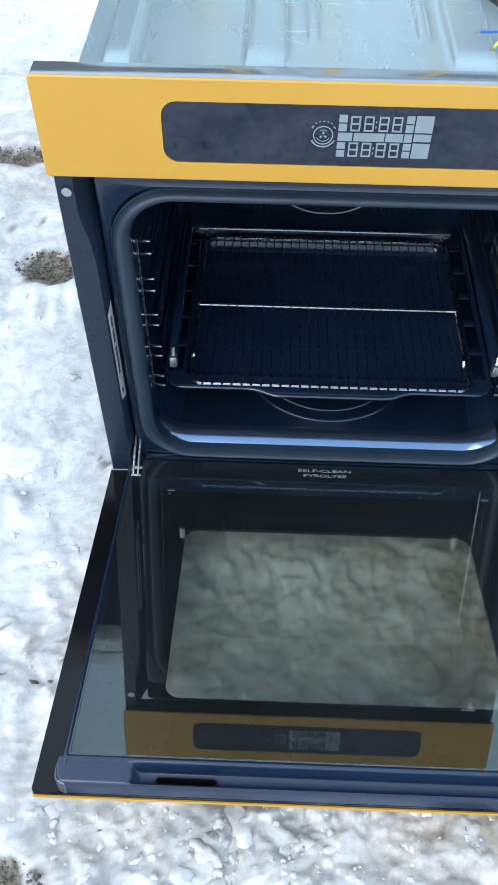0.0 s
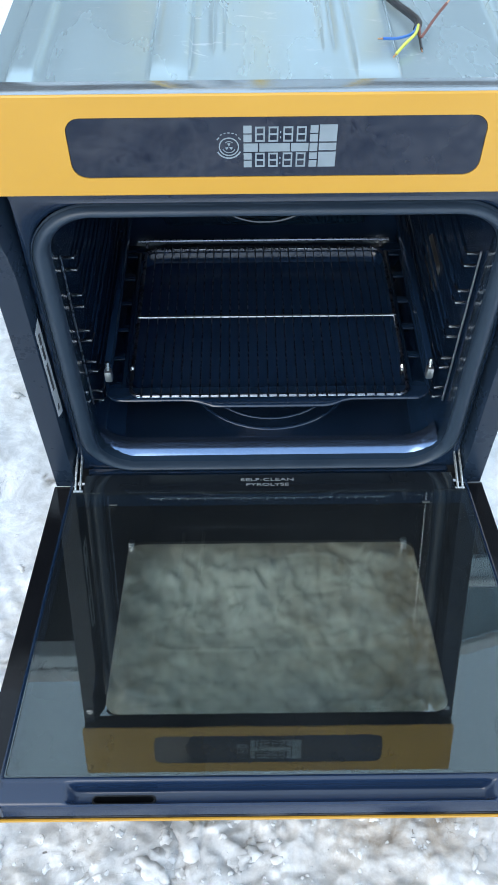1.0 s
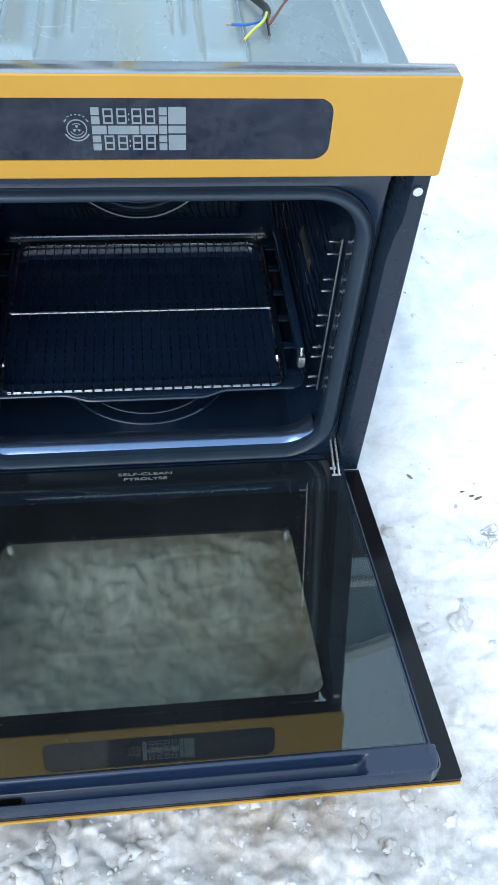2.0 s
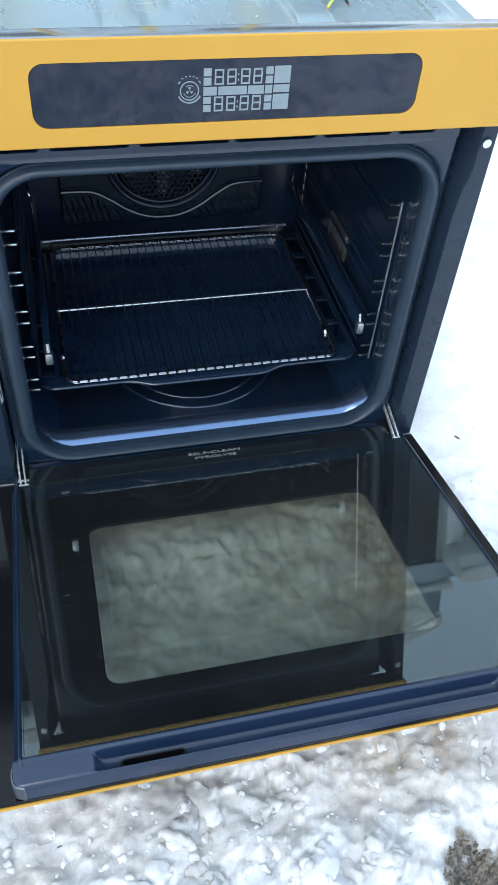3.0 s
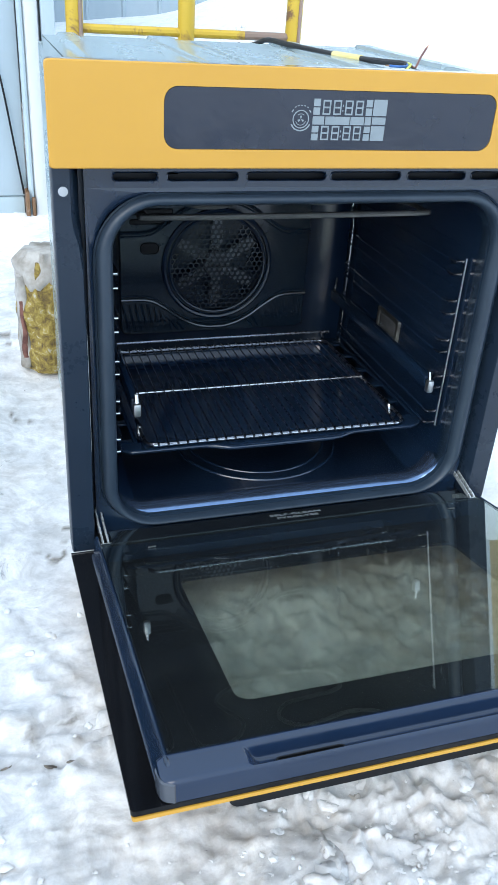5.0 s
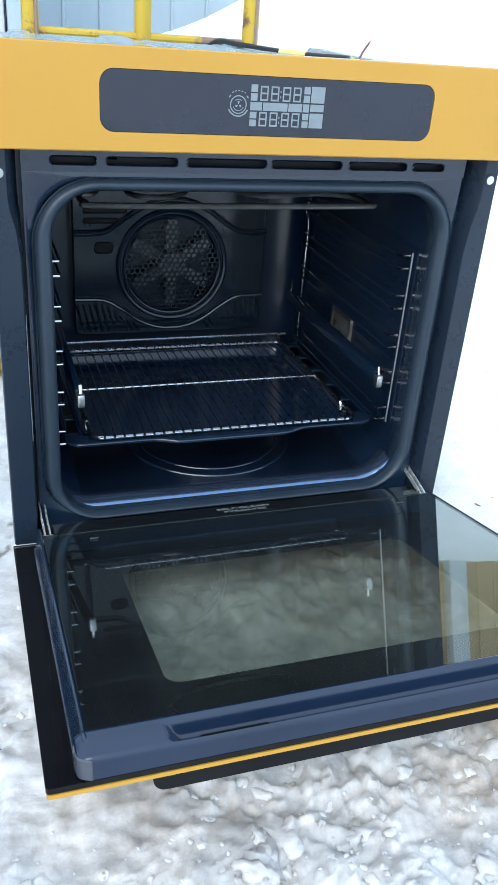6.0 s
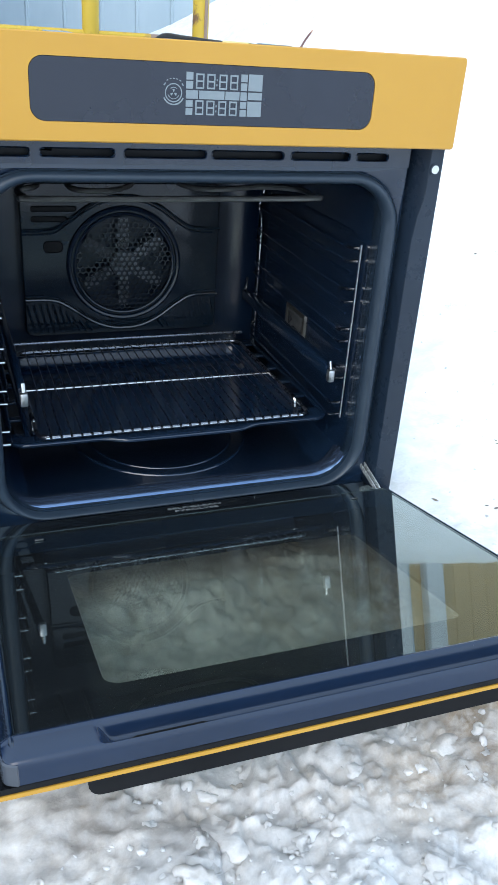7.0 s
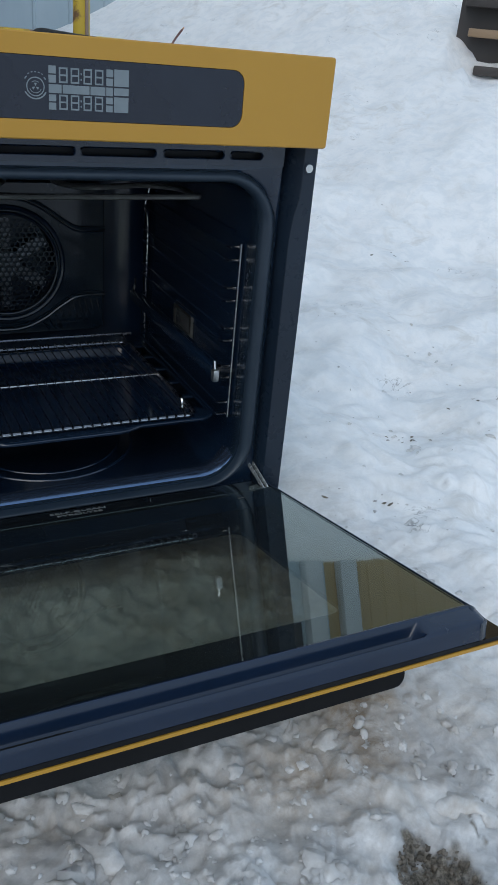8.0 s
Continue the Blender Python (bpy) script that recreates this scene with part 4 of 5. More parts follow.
part("lamp_lens", loft([[(0.2372, y, z) for y, z in rr(0.243, 0.301, 0.182, 0.208, 0.004)], [(0.2362, y, z) for y, z in rr(0.246, 0.298, 0.185, 0.205, 0.004)]], cap1=True), CERAMIC, lamp, "grey glass lamp lens")

# label on the inner wall of the flange, hinges
def on_wall(y):
    """x of the sloping inner wall of the flange at depth y, just proud of it."""
    return -0.2665 + (y - 0.015) / 0.047 * 0.0043 + 0.0006


def wall_strip(y0, y1, z0, z1, lift=0.0, cut=0.0):
    p = [(on_wall(y0) + lift, y0, z0 + cut), (on_wall(y1) + lift, y1, z0), (on_wall(y1) + lift, y1, z1), (on_wall(y0) + lift, y0, z1 - cut)]
    return loft([p, [(x - 0.0004, y, z) for x, y, z in p]], True, True)


stk = part("rating_label", wall_strip(0.0160, 0.0330, 0.155, 0.314, 0.0, 0.008), STICKER, oven, "narrow silver rating label with small print")
for z0, z1 in ((0.282, 0.298), (0.258, 0.278), (0.205, 0.250), (0.170, 0.178)):
    part("label_print", wall_strip(0.021, 0.026, z0, z1, 0.0004), INK, stk)

# ---- door ----
DOOR = pose(0, 0.015, 0.018, -12.54)
WX, WY0, WY1 = 0.2622, -0.4478, -0.0452


def plate_ring(x, y0, y1, z0, z1, hx, hy0, hy1, hr, r=0.004):
    """A flat plate with a corner-rounded opening."""
    o, h = rr(-x, x, y0, y1, r, 8), rr(-hx, hx, hy0, hy1, hr, 8)
    return loft([at_z(h, z0), at_z(o, z0), at_z(o, z1), at_z(h, z1), at_z(h, z0)])


door = part("door", plate_ring(0.2975, -0.474, 0.0, -0.0045, 0.0, 0.182, -0.365, -0.112, 0.016), OUTER_GLASS, oven, "oven door folded down, black glass inside")
door.matrix_basis = DOOR
part("door_front", plate_ring(0.2970, -0.4752, -0.001, -0.0082, -0.0050, 0.210, -0.395, -0.085, 0.02, 0.003), YELLOW, door, "yellow painted front sheet")
part("outer_pane", loft([at_z(rr(-0.1815, 0.1815, -0.3645, -0.1125, 0.0155, 8), -0.0010)], True), WINDOW, door, "tinted outer window pane", turn=False).visible_shadow = False


def build_door():
    # hollow inner frame: side walls with a rolled edge
    for s in (-1, 1):
        prof = ((0.2638, 0.0256), (0.2655, 0.0268), (0.2672, 0.0264), (0.2685, 0.0220), (0.2705, 0.0050), (0.2740, 0.0006))
        loops = [[(s * x, y, z) for x, z in prof] for y in (-0.020, -0.03, -0.25, -0.448, -0.456)]
        loops.append([(s * (x - 0.002), -0.4660, max(0.0006, z - 0.008)) for x, z in prof])
        part("door_side", loft(loops, closed=False), ENAMEL, door, "navy enamelled side of the inner door frame", 40)
    # inner glass: black mask round the window, notched at the hinges
    zg = 0.0260
    part("inner_glass", plate_ring(0.2635, -0.449, -0.044, zg - 0.004, zg, WX, WY0, WY1, 0.004, 0.002), DOOR_GLASS, door, "black-masked inner door glass")
    part("inner_glass_edge", box(-0.249, 0.249, -0.0438, -0.010, zg - 0.004, zg, 0.0), DOOR_GLASS, door)
    part("inner_pane", loft([at_z(rr(-WX + 0.0003, WX - 0.0003, WY0 + 0.0003, WY1 - 0.0003, 0.004, 8), zg - 0.0006)], True), CLEAR_PANE, door, "clear inner door pane", turn=False).visible_shadow = False
    # dark walls round the space between the panes
    part("door_inside", loft([at_z(rr(-0.2632, 0.2632, -0.4485, -0.0444, 0.004, 8), zg - 0.0045), at_z(rr(-0.2632, 0.2632, -0.4485, -0.0444, 0.004, 8), 0.0006)]), ENAMEL, door)
    # front trim: one pressing with a sunk channel, sloping raised ends and a slot
    sx0, sx1, sy0, sy1 = -0.1785, -0.1195, -0.4680, -0.4605
    stations = ((-0.4495, 0.0262, 0.0262), (-0.4512, 0.0269, 0.0268), (-0.4528, 0.0267, 0.0262), (-0.4540, 0.0250, 0.0255), (-0.4548, 0.0180, 0.0252), (-0.4556, 0.0120, 0.0250), (-0.4572, 0.0098, 0.0246),
                (sy1, 0.0094, 0.0236), (-0.4645, 0.0094, 0.0225), (sy0, 0.0100, 0.0210), (-0.4700, 0.0135, 0.0204), (-0.4712, 0.0172, 0.0197), (-0.4724, 0.0184, 0.0190), (-0.4733, 0.0160, 0.0160), (-0.4738, 0.0100, 0.0100), (-0.4738, 0.0004, 0.0004))
    xs = sorted({-0.2728, -0.2720, -0.2705, -0.2685, -0.266, -0.262, -0.24, -0.22, -0.207, -0.204, -0.202, -0.200, -0.198, -0.196, -0.194, -0.191, sx0, sx1, -0.06, 0.0, 0.06, 0.12, 0.17, 0.191, 0.194, 0.196, 0.198, 0.200, 0.202, 0.204, 0.207, 0.22, 0.24, 0.262, 0.266, 0.2685, 0.2705, 0.2720, 0.2728})
    bm = bmesh.new()
    rows = []
    for x in xs:
        raised = smooth01(0.192, 0.206, abs(x))
        over = max(0.0, abs(x) - 0.262)
        front = -0.4738 + 0.011 - math.sqrt(max(0.0, 0.011 ** 2 - over ** 2))
        drop = 0.004 * (over / 0.011) ** 2
        rows.append([bm.verts.new((x, max(y, front), max(0.0004, c + (p - c) * raised - (drop if p > 0.001 else 0.0)))) for y, c, p in stations])
    for i in range(len(xs) - 1):
        for k in range(len(stations) - 1):
            if xs[i] >= sx0 and xs[i + 1] <= sx1 and stations[k][0] <= sy1 and stations[k + 1][0] >= sy0:
                continue
            bm.faces.new((rows[i][k], rows[i + 1][k], rows[i + 1][k + 1], rows[i][k + 1]))
    trim = part("door_trim", bm, TRIM_BLUE, door, "navy enamelled front trim of the door", 60)
    zs = 0.0102
    part("trim_slot", loft([at_z(rr(sx0 - 0.0012, sx1 + 0.0012, sy0 - 0.0012, sy1 + 0.0012, 0.0045), zs - 0.0012), at_z(rr(sx0 - 0.0006, sx1 + 0.0006, sy0 - 0.0006, sy1 + 0.0006, 0.0042), zs + 0.0012), at_z(rr(sx0 + 0.0006, sx1 - 0.0006, sy0 + 0.0006, sy1 - 0.0006, 0.0036), zs + 0.0010), at_z(rr(sx0 + 0.001, sx1 - 0.001, sy0 + 0.001, sy1 - 0.001, 0.0033), zs - 0.010)], cap1=True), MATT_BLACK, trim, "narrow oblong slot")
    for s in (-1, 1):
        # clear plastic corner guard and the pale end cap at the hinge side
        pts = curve_pts([(s * 0.2748, -0.452, 0.012), (s * 0.2748, -0.462, 0.013), (s * 0.2722, -0.4708, 0.013), (s * 0.264, -0.4748, 0.012)], 5)
        part("corner_guard", loft([[p + Vector((0, 0, -0.0115)), p + Vector((0, 0, 0.004)), p + Vector((-s * 0.0012, 0.001, 0.005)), p + Vector((-s * 0.0018, 0.0015, -0.0115))] for p in pts], True, True), GUARD, trim, "clear plastic corner guard")
        part("door_end_cap", box(*sorted((s * 0.2665, s * 0.2972)), -0.0035, 0.0030, 0.0003, 0.0030, 0.0008), STICKER, door, "pale grey end cap at the hinge edge")
    # handle under the outer edge
    handle = part("handle", loft([[(x, y, z) for x, z in rr(-0.210, 0.210, -0.056, -0.024, 0.011, 5)] for y in (-0.431, -0.4295, -0.4135, -0.412)], True, True), MATT_BLACK, door, "flat black bar handle")
    for x in (-0.185, 0.185):
        part("handle_foot", box(x - 0.012, x + 0.012, -0.428, -0.415, -0.0245, -0.0086, 0.001), MATT_BLACK, handle)
    # spacer studs between the panes
    for x, y in ((-0.205, -0.070), (0.205, -0.070)):
        part("door_stud", box(x - 0.005, x + 0.005, y - 0.0015, y + 0.0015, 0.0262, 0.0272, 0.0004), HEATER, door)
    # lettering
    for text, y, width in (("SELF-CLEAN", -0.0245, 0.0715), ("PYROLYSE", -0.0345, 0.0575)):
        cu = bpy.data.curves.new("lettering", "FONT")
        cu.body, cu.size, cu.align_x, cu.extrude = text, 0.0078, "CENTER", 0.0001
        cu.offset = 0.00005
        tmp = new("lettering", cu)
        bpy.context.view_layer.update()
        me = bpy.data.meshes.new_from_object(tmp.evaluated_get(bpy.context.evaluated_depsgraph_get()))
        bpy.data.objects.remove(tmp)
        xs = [v.co.x for v in me.vertices]
        k = width / (max(xs) - min(xs))
        for v in me.vertices:
            v.co.x *= k
        me.materials.clear()
        me.materials.append(PRINT)
        ob = new("lettering", me)
        ob.parent = door
        ob.location = (-0.002, y, 0.0263)
        ob["label"] = "white printed words " + text


build_door()

for s in (-1, 1):
    h = part("hinge", box(s * 0.257 - 0.0085, s * 0.257 + 0.0085, 0.020, 0.050, 0.016, 0.030, 0.002), MATT_BLACK, oven, "steel door hinge with twin arms")
    for d in (-0.0032, 0.0032):
        pts = ((0.047, 0.0600, 0.2590), (0.042, 0.0600, 0.2588), (0.012, 0.0545, 0.2580), (-0.014, 0.0500, 0.2568), (-0.022, 0.0470, 0.2564))
        loops = [[(s * xx + d + e, y, z) for e, z in ((-0.0011, zz - 0.003), (0.0011, zz - 0.003), (0.0013, zz + 0.0022), (0.0006, zz + 0.0034), (-0.0006, zz + 0.0034), (-0.0013, zz + 0.0022))] for y, zz, xx in pts]
        part("hinge_arm", loft(loops, True, True), HINGE_STEEL, h, "bright steel hinge arm")
    part("hinge_pin", tube([(s * 0.250, -0.018, 0.048), (s * 0.2625, -0.018, 0.048)], 0.0024, 8), STEEL, h)

# ---- baking tray and wire rack, both sloping a little to the back ----
SAG = pose(0, 0.0845, 0.1235, -1.4) @ pose(0, -0.0845, -0.1235)
tray = thing("baking_tray", "deep black enamelled baking tray on the oven runners", "baking tray", SAG)


def tray_front(x):
    return 0.086 - 0.012 * smooth01(0.112, 0.072, abs(x - 0.004))


def build_tray():
    zr, X = 0.1155, 0.2240
    # basin
    lp = [at_z(rr(-0.196, 0.196, 0.108, 0.414, 0.024, 8), zr), at_z(rr(-0.193, 0.193, 0.111, 0.411, 0.022, 8), zr - 0.003), at_z(rr(-0.190, 0.190, 0.114, 0.409, 0.02, 8), zr - 0.018), at_z(rr(-0.182, 0.182, 0.122, 0.401, 0.02, 8), zr - 0.021)]
    part("basin", loft(lp, cap1=True), TRAY, tray, "", 50)
    # front and back rims
    bm = bmesh.new()
    n = 48
    lo = []
    for dy, z in ((0.0, zr - 0.004), (-0.0015, zr - 0.001), (0.0, zr + 0.001), (0.004, zr + 0.001)):
        row = []
        for i in range(n + 1):
            x = -X + 2 * X * i / n
            corner = 0.016 * max(0.0, (abs(x) - X + 0.02) / 0.02) ** 2
            row.append((x, tray_front(x) + dy + corner, z))
        lo.append(row)
    lo.append([(-X + 2 * X * i / n, 0.1085, zr + 0.001) for i in range(n + 1)])
    loft(lo, bm=bm, closed=False)
    part("front_rim", bm, ENAMEL, tray, "rolled front rim with a wide grip", 60)
    part("back_rim", box(-X, X, 0.4138, 0.432, zr - 0.003, zr + 0.001, 0.001), CAVITY, tray)
    for s in (-1, 1):
        part("side_rim", box(*sorted((s * 0.2180, s * X)), 0.1088, 0.4136, zr - 0.003, zr + 0.001, 0.001), CAVITY, tray)
        part("side_rim", box(*sorted((s * 0.1950, s * 0.2010)), 0.1088, 0.4136, zr - 0.003, zr + 0.001, 0.001), CAVITY, tray)
        for y in (0.115, 0.172, 0.232, 0.292, 0.352, 0.408):
            part("rim_bridge", box(*sorted((s * 0.2012, s * 0.2178)), y - 0.006, y + 0.006, zr - 0.003, zr + 0.0008, 0.001), CAVITY, tray)


build_tray()

rack = thing("wire_rack", "chromed wire grill rack lying on the baking tray", "oven rack", SAG)


def build_rack():
    z, x = 0.1275, 0.189
    per = rr(-x + 0.002, x + 0.002, 0.086, 0.409, 0.016, 5)
    part("frame_wire", tube(at_z(per, z - 0.0045), 0.0026, 8, True), DIM_CHROME, rack, "perimeter wire of the rack")
    part("front_bar", tube([(-x + 0.012, 0.0850, z - 0.0045), (x - 0.010, 0.0850, z - 0.0045)], 0.0017, 8), CHROME, rack)
    part("rear_bar", tube([(-x + 0.012, 0.4095, z - 0.0040), (x - 0.008, 0.4095, z - 0.0040)], 0.0024, 8), CHROME, rack)
    part("middle_bar", tube([(-x + 0.001, 0.246, z - 0.0034), (x + 0.003, 0.246, z - 0.0034)], 0.0022, 8), CHROME, rack)
    part("rear_stop", tube(curve_pts([(-0.186, 0.410, z), (-0.184, 0.416, z + 0.006), (-0.172, 0.417, z + 0.008), (0.174, 0.417, z + 0.008), (0.186, 0.416, z + 0.006), (0.188, 0.410, z)], 4), 0.0022), DIM_CHROME, rack)
    for s in (-1, 1):
        part("rack_stop", tube(curve_pts([(s * 0.188, 0.150, z), (s * 0.188, 0.138, z - 0.002), (s * 0.188, 0.134, z - 0.014)], 4), 0.0034), CHROME, rack)
    first = None
    n = 27
    for i in range(n):
        px = -0.171 + 0.343 * i / (n - 1)
        if first is None:
            first = part("rod", tube([(0, 0.0850, z - 0.003), (0, 0.100, z), (0, 0.409, z)], 0.00085, 6), DIM_CHROME, rack)
            first.location.x = px
            me = first.data
        else:
            ob = new("rod", me)
            ob.parent = rack
            ob.location.x = px
        part("rod_end", tube([(px, 0.0825, z - 0.0035), (px, 0.0858, z - 0.0026)], 0.0018, 6), CHROME, rack)


build_rack()

# ---- mains cable lying on the casing ----
cable = thing("power_cable", "black mains cable with bare-ended coloured wires on the casing", "cable", pose(0, 0, 0))
part("sheath", tube(curve_pts([(0.137, 0.132, 0.5862), (0.139, 0.150, 0.5872), (0.120, 0.20, 0.5856), (0.103, 0.255, 0.5850), (0.088, 0.31, 0.5852), (0.073, 0.39, 0.5862), (0.063, 0.45, 0.5866), (0.058, 0.49, 0.578), (0.055, 0.53, 0.5705), (0.05, 0.56, 0.5705)], 6), 0.0037, 10), CABLE, cable)
part("tape", tube(curve_pts([(0.1145, 0.218, 0.5856), (0.1055, 0.246, 0.5852), (0.098, 0.272, 0.5851)], 4), 0.0044, 10), TAPE, cable, "strip of yellow tape round the cable")
for nm, mat, pts in (("blue_wire", WIRE_BLUE, [(0.137, 0.134, 0.5885), (0.132, 0.122, 0.5875), (0.118, 0.112, 0.5875), (0.102, 0.109, 0.5885)]),
                     ("yellow_green_wire", WIRE_GREEN, [(0.1385, 0.134, 0.5895), (0.133, 0.116, 0.5895), (0.122, 0.101, 0.5875), (0.112, 0.087, 0.5845)]),
                     ("brown_wire", WIRE_BROWN, [(0.139, 0.134, 0.5895), (0.138, 0.116, 0.5865), (0.142, 0.118, 0.5895), (0.152, 0.130, 0.5975), (0.163, 0.140, 0.6065)]),
                     ("dark_wire", CABLE, [(0.138, 0.134, 0.5885), (0.1375, 0.115, 0.5855), (0.137, 0.098, 0.5840)])):
    p = curve_pts(pts, 5)
    w = part(nm, tube(p, 0.0014, 6), mat, cable)
    d = (p[-1] - p[-2]).normalized()
    part("copper_end", tube([p[-1], p[-1] + d * 0.005], 0.0008, 6), COPPER, w)

# ---- yellow tubular frame behind the oven ----
frame_rail = thing("steel_trolley_frame", "chipped yellow tubular steel frame standing behind the oven", "metal frame", pose(0, 0, 0))
for x in (-0.193, -0.004, 0.191):
    part("post", tube([(x, 0.70, -0.005), (x, 0.70, 1.05)], 0.0145, 12), RAIL_YELLOW, frame_rail)
for z in (0.575, 1.05):
    part("rail", tube([(-0.193, 0.70, z), (0.100, 0.70, z)], 0.0075, 10), RAIL_YELLOW, frame_rail)
    part("bare_rail", tube([(0.100, 0.70, z), (0.191, 0.70, z)], 0.0072, 10), BARE_RUST, frame_rail, "bare rusted end of the rail")
part("weld_seam", tube([(-0.185, 0.6880, -0.005), (-0.1846, 0.6878, 0.5), (-0.185, 0.6880, 1.05)], 0.0036, 6), BARE_RUST, frame_rail, "rusty seam down the post")
part("weld_seam", tube([(0.196, 0.6868, -0.005), (0.1965, 0.6866, 0.5), (0.196, 0.6868, 1.05)], 0.0034, 6), BARE_RUST, frame_rail, "rusty seam down the post")

# ---- snow-capped drum stump beside it ----
stump = thing("stump", "short stump with flaking yellow bark, capped with ice", "stump", pose(-0.266, 0.648, -0.004))


def blob_column(r, z0, z1, amp, seed, rings=14, n=28):
    loops = []
    for j in range(rings + 1):
        t = j / rings
        z = z0 + (z1 - z0) * t
        k = 1 - 0.25 * max(0, t - 0.75) / 0.25 - 0.12 * max(0, 0.2 - t) / 0.2
        loops.append([((r * k + amp * noise.noise((math.cos(a) * 3 + seed, math.sin(a) * 3, z * 22))) * math.cos(a), (r * k + amp * noise.noise((math.cos(a) * 3 + seed, math.sin(a) * 3, z * 22))) * math.sin(a), z) for a in [2 * math.pi * i / n for i in range(n)]])
    return loft(loops, True, True)


part("core", blob_column(0.056, 0.0, 0.210, 0.009, 1.0, 26, 40), lichen(), stump, "yellow flaking bark", 60)
part("ice_cap", blob_column(0.051, 0.160, 0.226, 0.018, 4.0, 18, 40), ICE, stump, "cap of dirty ice", 60)
part("ice_side", loft([[(-0.047 + 0.011 * math.cos(a) + 0.005 * noise.noise((z * 30, a, 1.0)), -0.012 + 0.026 * math.sin(a) + 0.008 * noise.noise((z * 24, a, 3.0)), z) for a in [2 * math.pi * i / 20 for i in range(20)]] for z in [0.01 + 0.0195 * j for j in range(10)]], True, True), ICE, stump, "crust of ice", 60)
part("bark_stain", loft([[(-0.049 + 0.0045 * math.cos(a) + 0.004 * noise.noise((z * 30, a, 5.0)), -0.036 + (0.0045 - 0.07 * abs(z - 0.085)) * math.sin(a), z) for a in [2 * math.pi * i / 12 for i in range(12)]] for z in [0.030 + 0.011 * j for j in range(11)]], True, True), BARK_RED, stump, "red-brown strip of bark frozen in", 60)

# ---- shed with an open dark doorway, pale blue ----
shed = thing("shed", "pale blue sheet-metal shed with an open dark doorway", "shed", pose(0, 0, 0))
SX, SY, SH = -0.137, 1.74, 1.79
part("jamb", box(-0.1740, SX, SY - 0.03, SY + 0.10, -0.03, SH, 0.006), SIDING, shed, "pale blue door jamb")
part("jamb", box(-0.2190, -0.1800, SY - 0.02, SY + 0.05, -0.03, SH, 0.010), TRIM_WHITE, shed, "whitish door jamb")
part("jamb_post", tube([(-0.2290, SY - 0.005, -0.03), (-0.2290, SY - 0.005, SH)], 0.0085), SIDING_RUST, shed, "thin pale blue post")
RUSTY = painted_sheet("rusty_foot", (0.30, 0.25, 0.20), (0.44, 0.40, 0.34), 0.55)
part("jamb_foot", box(-0.2300, -0.2195, SY - 0.03, SY + 0.02, -0.03, 0.050, 0.004), RUSTY, shed, "rusty foot of the jamb")
part("jamb_foot", box(-0.2485, -0.2360, SY - 0.035, SY + 0.02, -0.03, 0.070, 0.004), RUSTY, shed, "rusty foot of the jamb")
leaf = part("gate_leaf", box(-0.80, -0.2390, SY + 0.02, SY + 0.045, 0.045, 1.10, 0.004), SIDING, shed, "pale blue sheet of the half-open gate")
part("gate_bottom", box(-0.80, -0.2495, SY + 0.012, SY + 0.05, -0.03, 0.043, 0.004), SIDING_RUST, leaf, "rusted lower rail of the gate")
part("gate_rod", tube(curve_pts([(-0.300, SY + 0.012, 0.42), (-0.285, SY + 0.010, 0.33), (-0.262, SY + 0.008, 0.15), (-0.250, SY + 0.006, 0.055)], 4), 0.0028, 8), MATT_BLACK, leaf, "dark iron rod")
part("header", box(-3.6, SX, SY - 0.04, SY + 0.06, SH, SH + 0.06, 0.005), TRIM_WHITE, shed, "white door header")


def ribbed(x0, x1, y, z0, z1, pitch=0.2, rib=0.012, w=0.02):
    prof = []
    x = x0
    while x < x1:
        prof += [(x, y), (x + pitch - 2 * w, y), (x + pitch - 1.5 * w, y - rib), (x + pitch - 0.5 * w, y - rib)]
        x += pitch
    prof.append((min(x, x1), y))
    return loft([[(a, b, z0) for a, b in prof], [(a, b, z1) for a, b in prof]], closed=False)


# inner sheets coloured near-black to give the doorway its shade
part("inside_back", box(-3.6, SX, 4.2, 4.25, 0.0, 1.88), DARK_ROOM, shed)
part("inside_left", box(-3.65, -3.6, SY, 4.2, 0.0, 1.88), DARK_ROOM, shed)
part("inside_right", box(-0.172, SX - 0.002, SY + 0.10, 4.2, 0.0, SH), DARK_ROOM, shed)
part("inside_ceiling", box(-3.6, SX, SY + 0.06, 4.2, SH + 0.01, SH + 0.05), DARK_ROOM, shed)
part("shed_roof", box(-3.75, SX + 0.05, SY - 0.05, 4.4, SH + 0.065, SH + 0.13, 0.01), SNOW, shed, "snow on the flat shed roof")

# ---- long building behind the snow bank ----
BYY = 5.0
house = thing("house", "long building with pale blue and beige siding and white posts", "building", pose(0, 0, 0))
part("blue_wall", ribbed(-0.1, 2.92, BYY, 0.0, 3.72, 0.23, 0.010, 0.014), SIDING, house, "pale blue ribbed siding")
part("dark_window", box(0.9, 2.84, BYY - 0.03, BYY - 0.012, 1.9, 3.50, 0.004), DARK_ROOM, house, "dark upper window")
part("white_band", box(-0.1, 2.92, BYY - 0.05, BYY + 0.01, 3.52, 3.72, 0.01), SIDING, house, "pale horizontal band")
part("band_moulding", box(-0.1, 3.0, BYY - 0.10, BYY + 0.01, 3.725, 3.79, 0.01), TRIM_WHITE, house, "white moulding along the band")
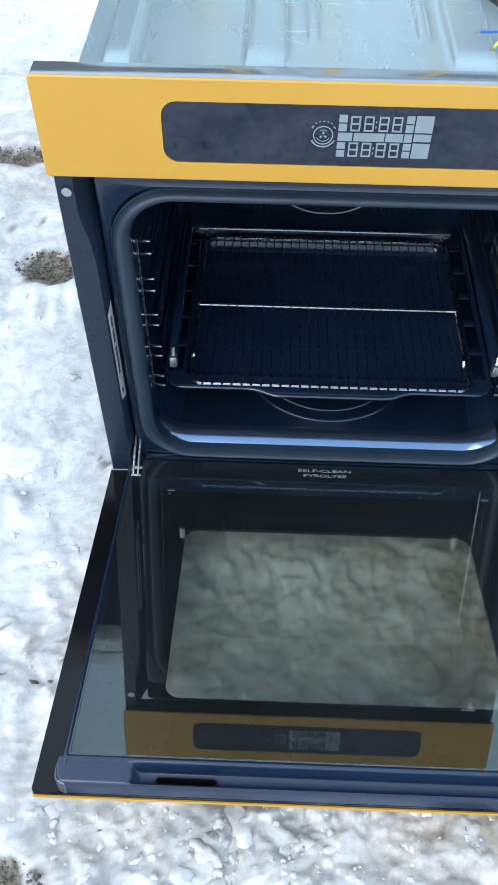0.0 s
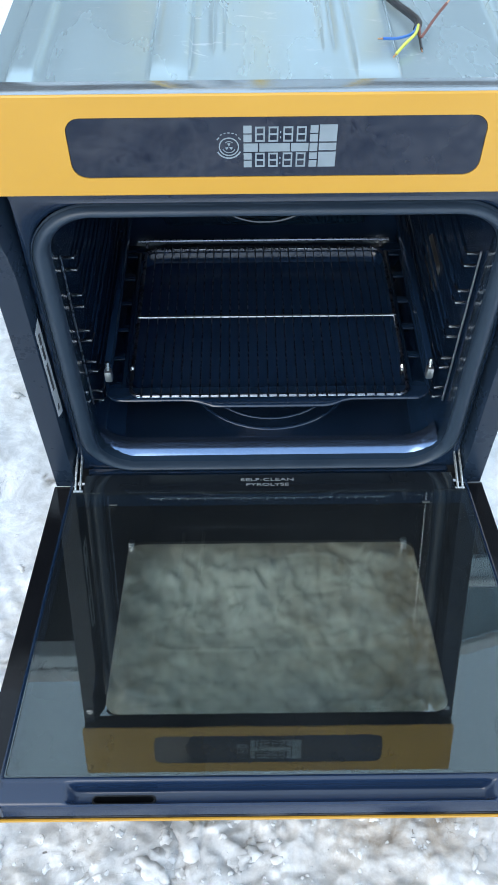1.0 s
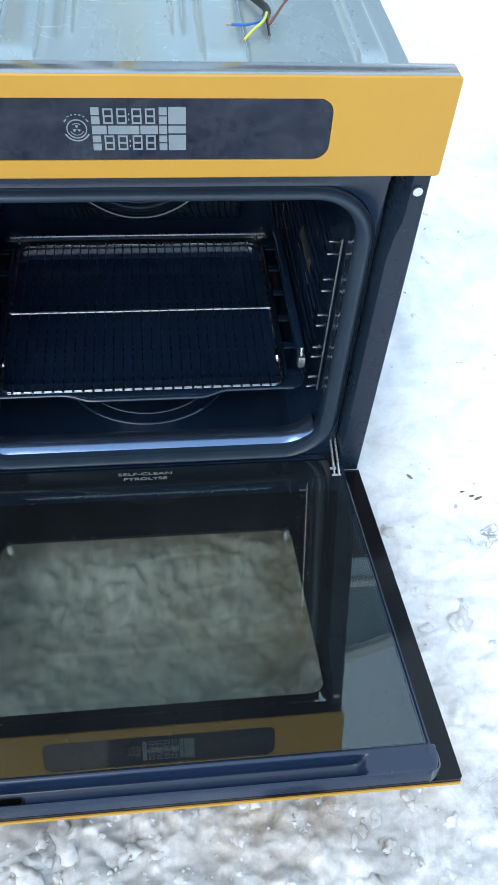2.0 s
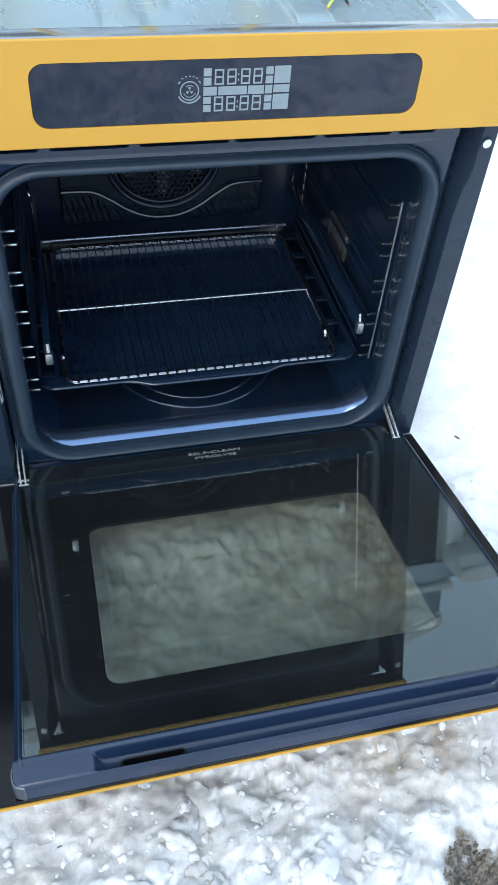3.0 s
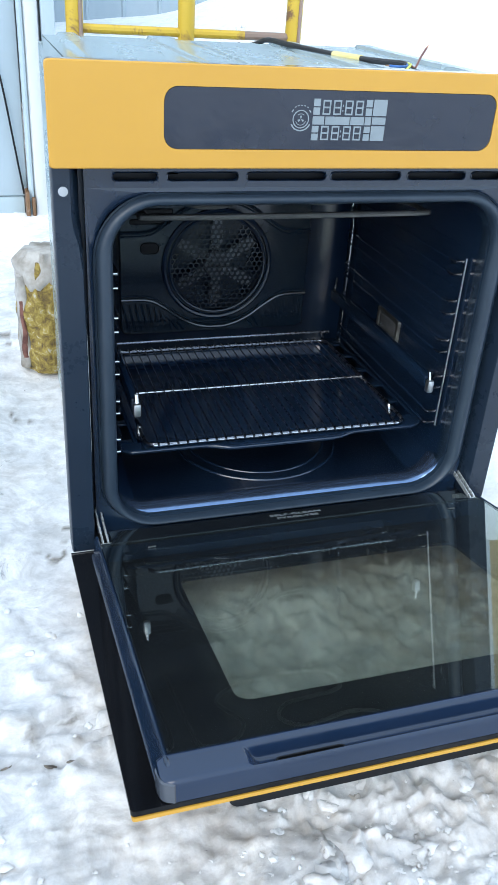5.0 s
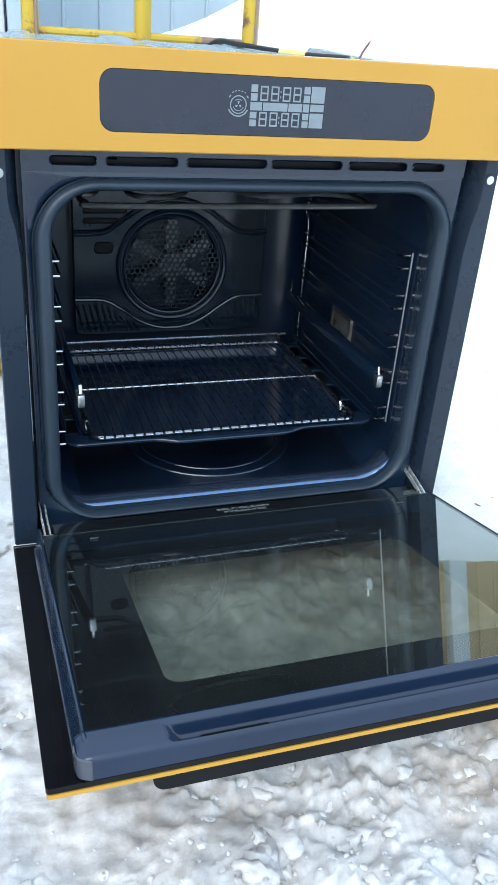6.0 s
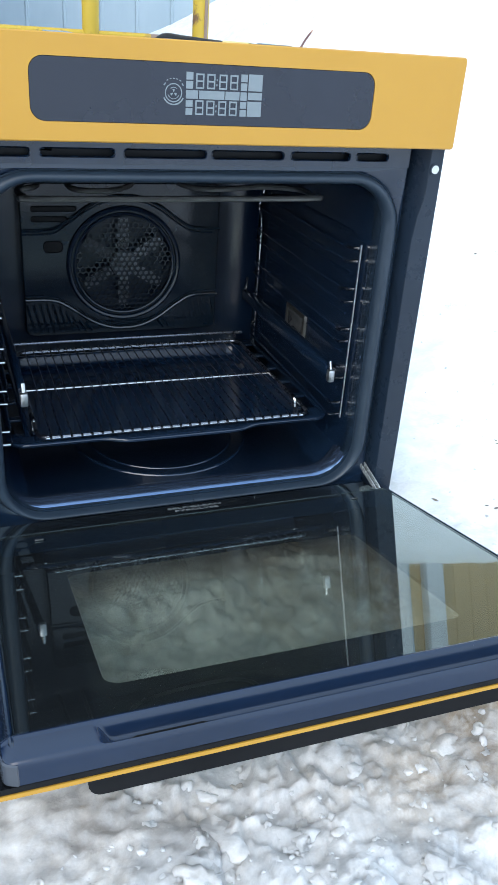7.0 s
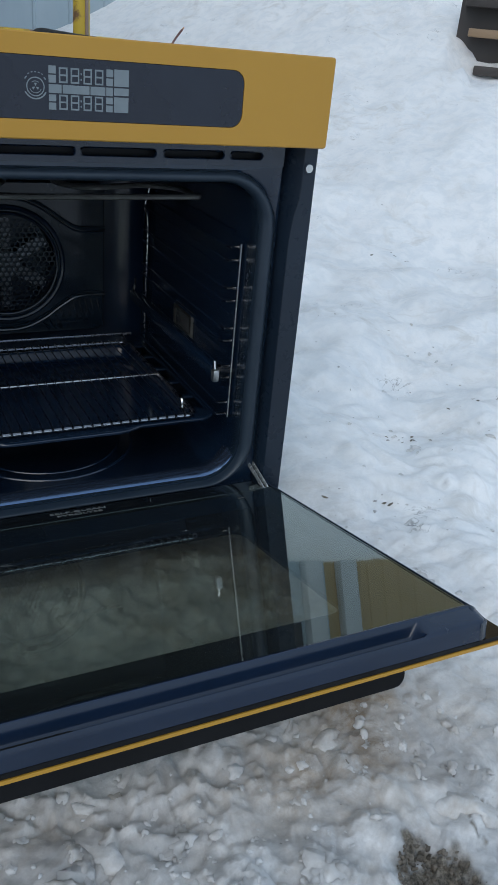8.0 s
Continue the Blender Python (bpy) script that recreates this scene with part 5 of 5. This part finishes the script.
# boards and gable carry the eave's shade in their base colour
part("shaded_boards", box(-0.1, 2.92, BYY - 0.02, BYY + 0.01, 3.795, 3.98, 0.01), SHADED_BLUE, house, "blue boards below the gable, eave shade put into the colour")
part("gable", loft([[(x, BYY + 0.01, 3.98), (x, BYY + 0.01, 5.15 - 0.36 * max(0.0, x))] for x in (-0.1, 0.0, 1.0, 2.0, 2.92)], closed=False), SHADED_BLUE, house, "stained blue gable sheet, eave shade put into the colour")
part("verge", loft([[(x, BYY - y, 5.15 - 0.36 * max(0.0, x) + z) for y, z in ((0.0, 0.0), (0.06, 0.0), (0.06, 0.11), (0.0, 0.11))] for x in (-0.1, 0.0, 1.0, 2.0, 2.92)], True, True), TRIM_WHITE, house, "white verge board")
for x in (2.965, 3.295, 6.6):
    part("white_post", box(x - 0.08, x + 0.08, BYY - 0.12, BYY - 0.004, 0.0, 3.3, 0.01), TRIM_WHITE, house, "white painted post")
part("beige_wall", ribbed(2.92, 7.6, BYY, 0.0, 3.3, 0.16, 0.008, 0.012), BEIGE, house, "beige vertical siding")
part("eave", box(2.92, 7.7, BYY - 0.35, BYY + 0.05, 3.3, 3.42, 0.01), TRIM_WHITE, house, "white eave board")
part("roof", box(2.92, 7.7, BYY - 0.40, 8.0, 3.42, 3.55, 0.02), SNOW, house, "snow-covered roof")
part("house_side", box(-0.1, 7.6, 8.0, 8.05, 0.0, 3.3), SIDING, house)

# ---- timber stack on the snow bank ----
pile = thing("timber_pile", "broken dark timber crate half buried in the snow bank", "timber pile", pose(2.60, 2.53, 0.62, 0, 0, -40))
part("back_board", box(-0.14, 0.95, 0.10, 0.13, -0.30, 0.34, 0.003), DARK_TIMBER, pile)
for x0, z0, h, m in ((-0.085, 0.060, 0.036, TIMBER), (-0.120, 0.185, 0.05, DARK_TIMBER), (-0.100, 0.265, 0.05, DARK_TIMBER), (-0.03, -0.10, 0.04, DARK_TIMBER)):
    part("plank", box(x0, 0.95, -0.01, 0.09, z0, z0 + h, 0.004), m, pile)
for x in (0.22, 0.55, 0.9):
    part("upright", box(x, x + 0.035, -0.045, -0.012, -0.28, 0.16, 0.004), DARK_TIMBER, pile)
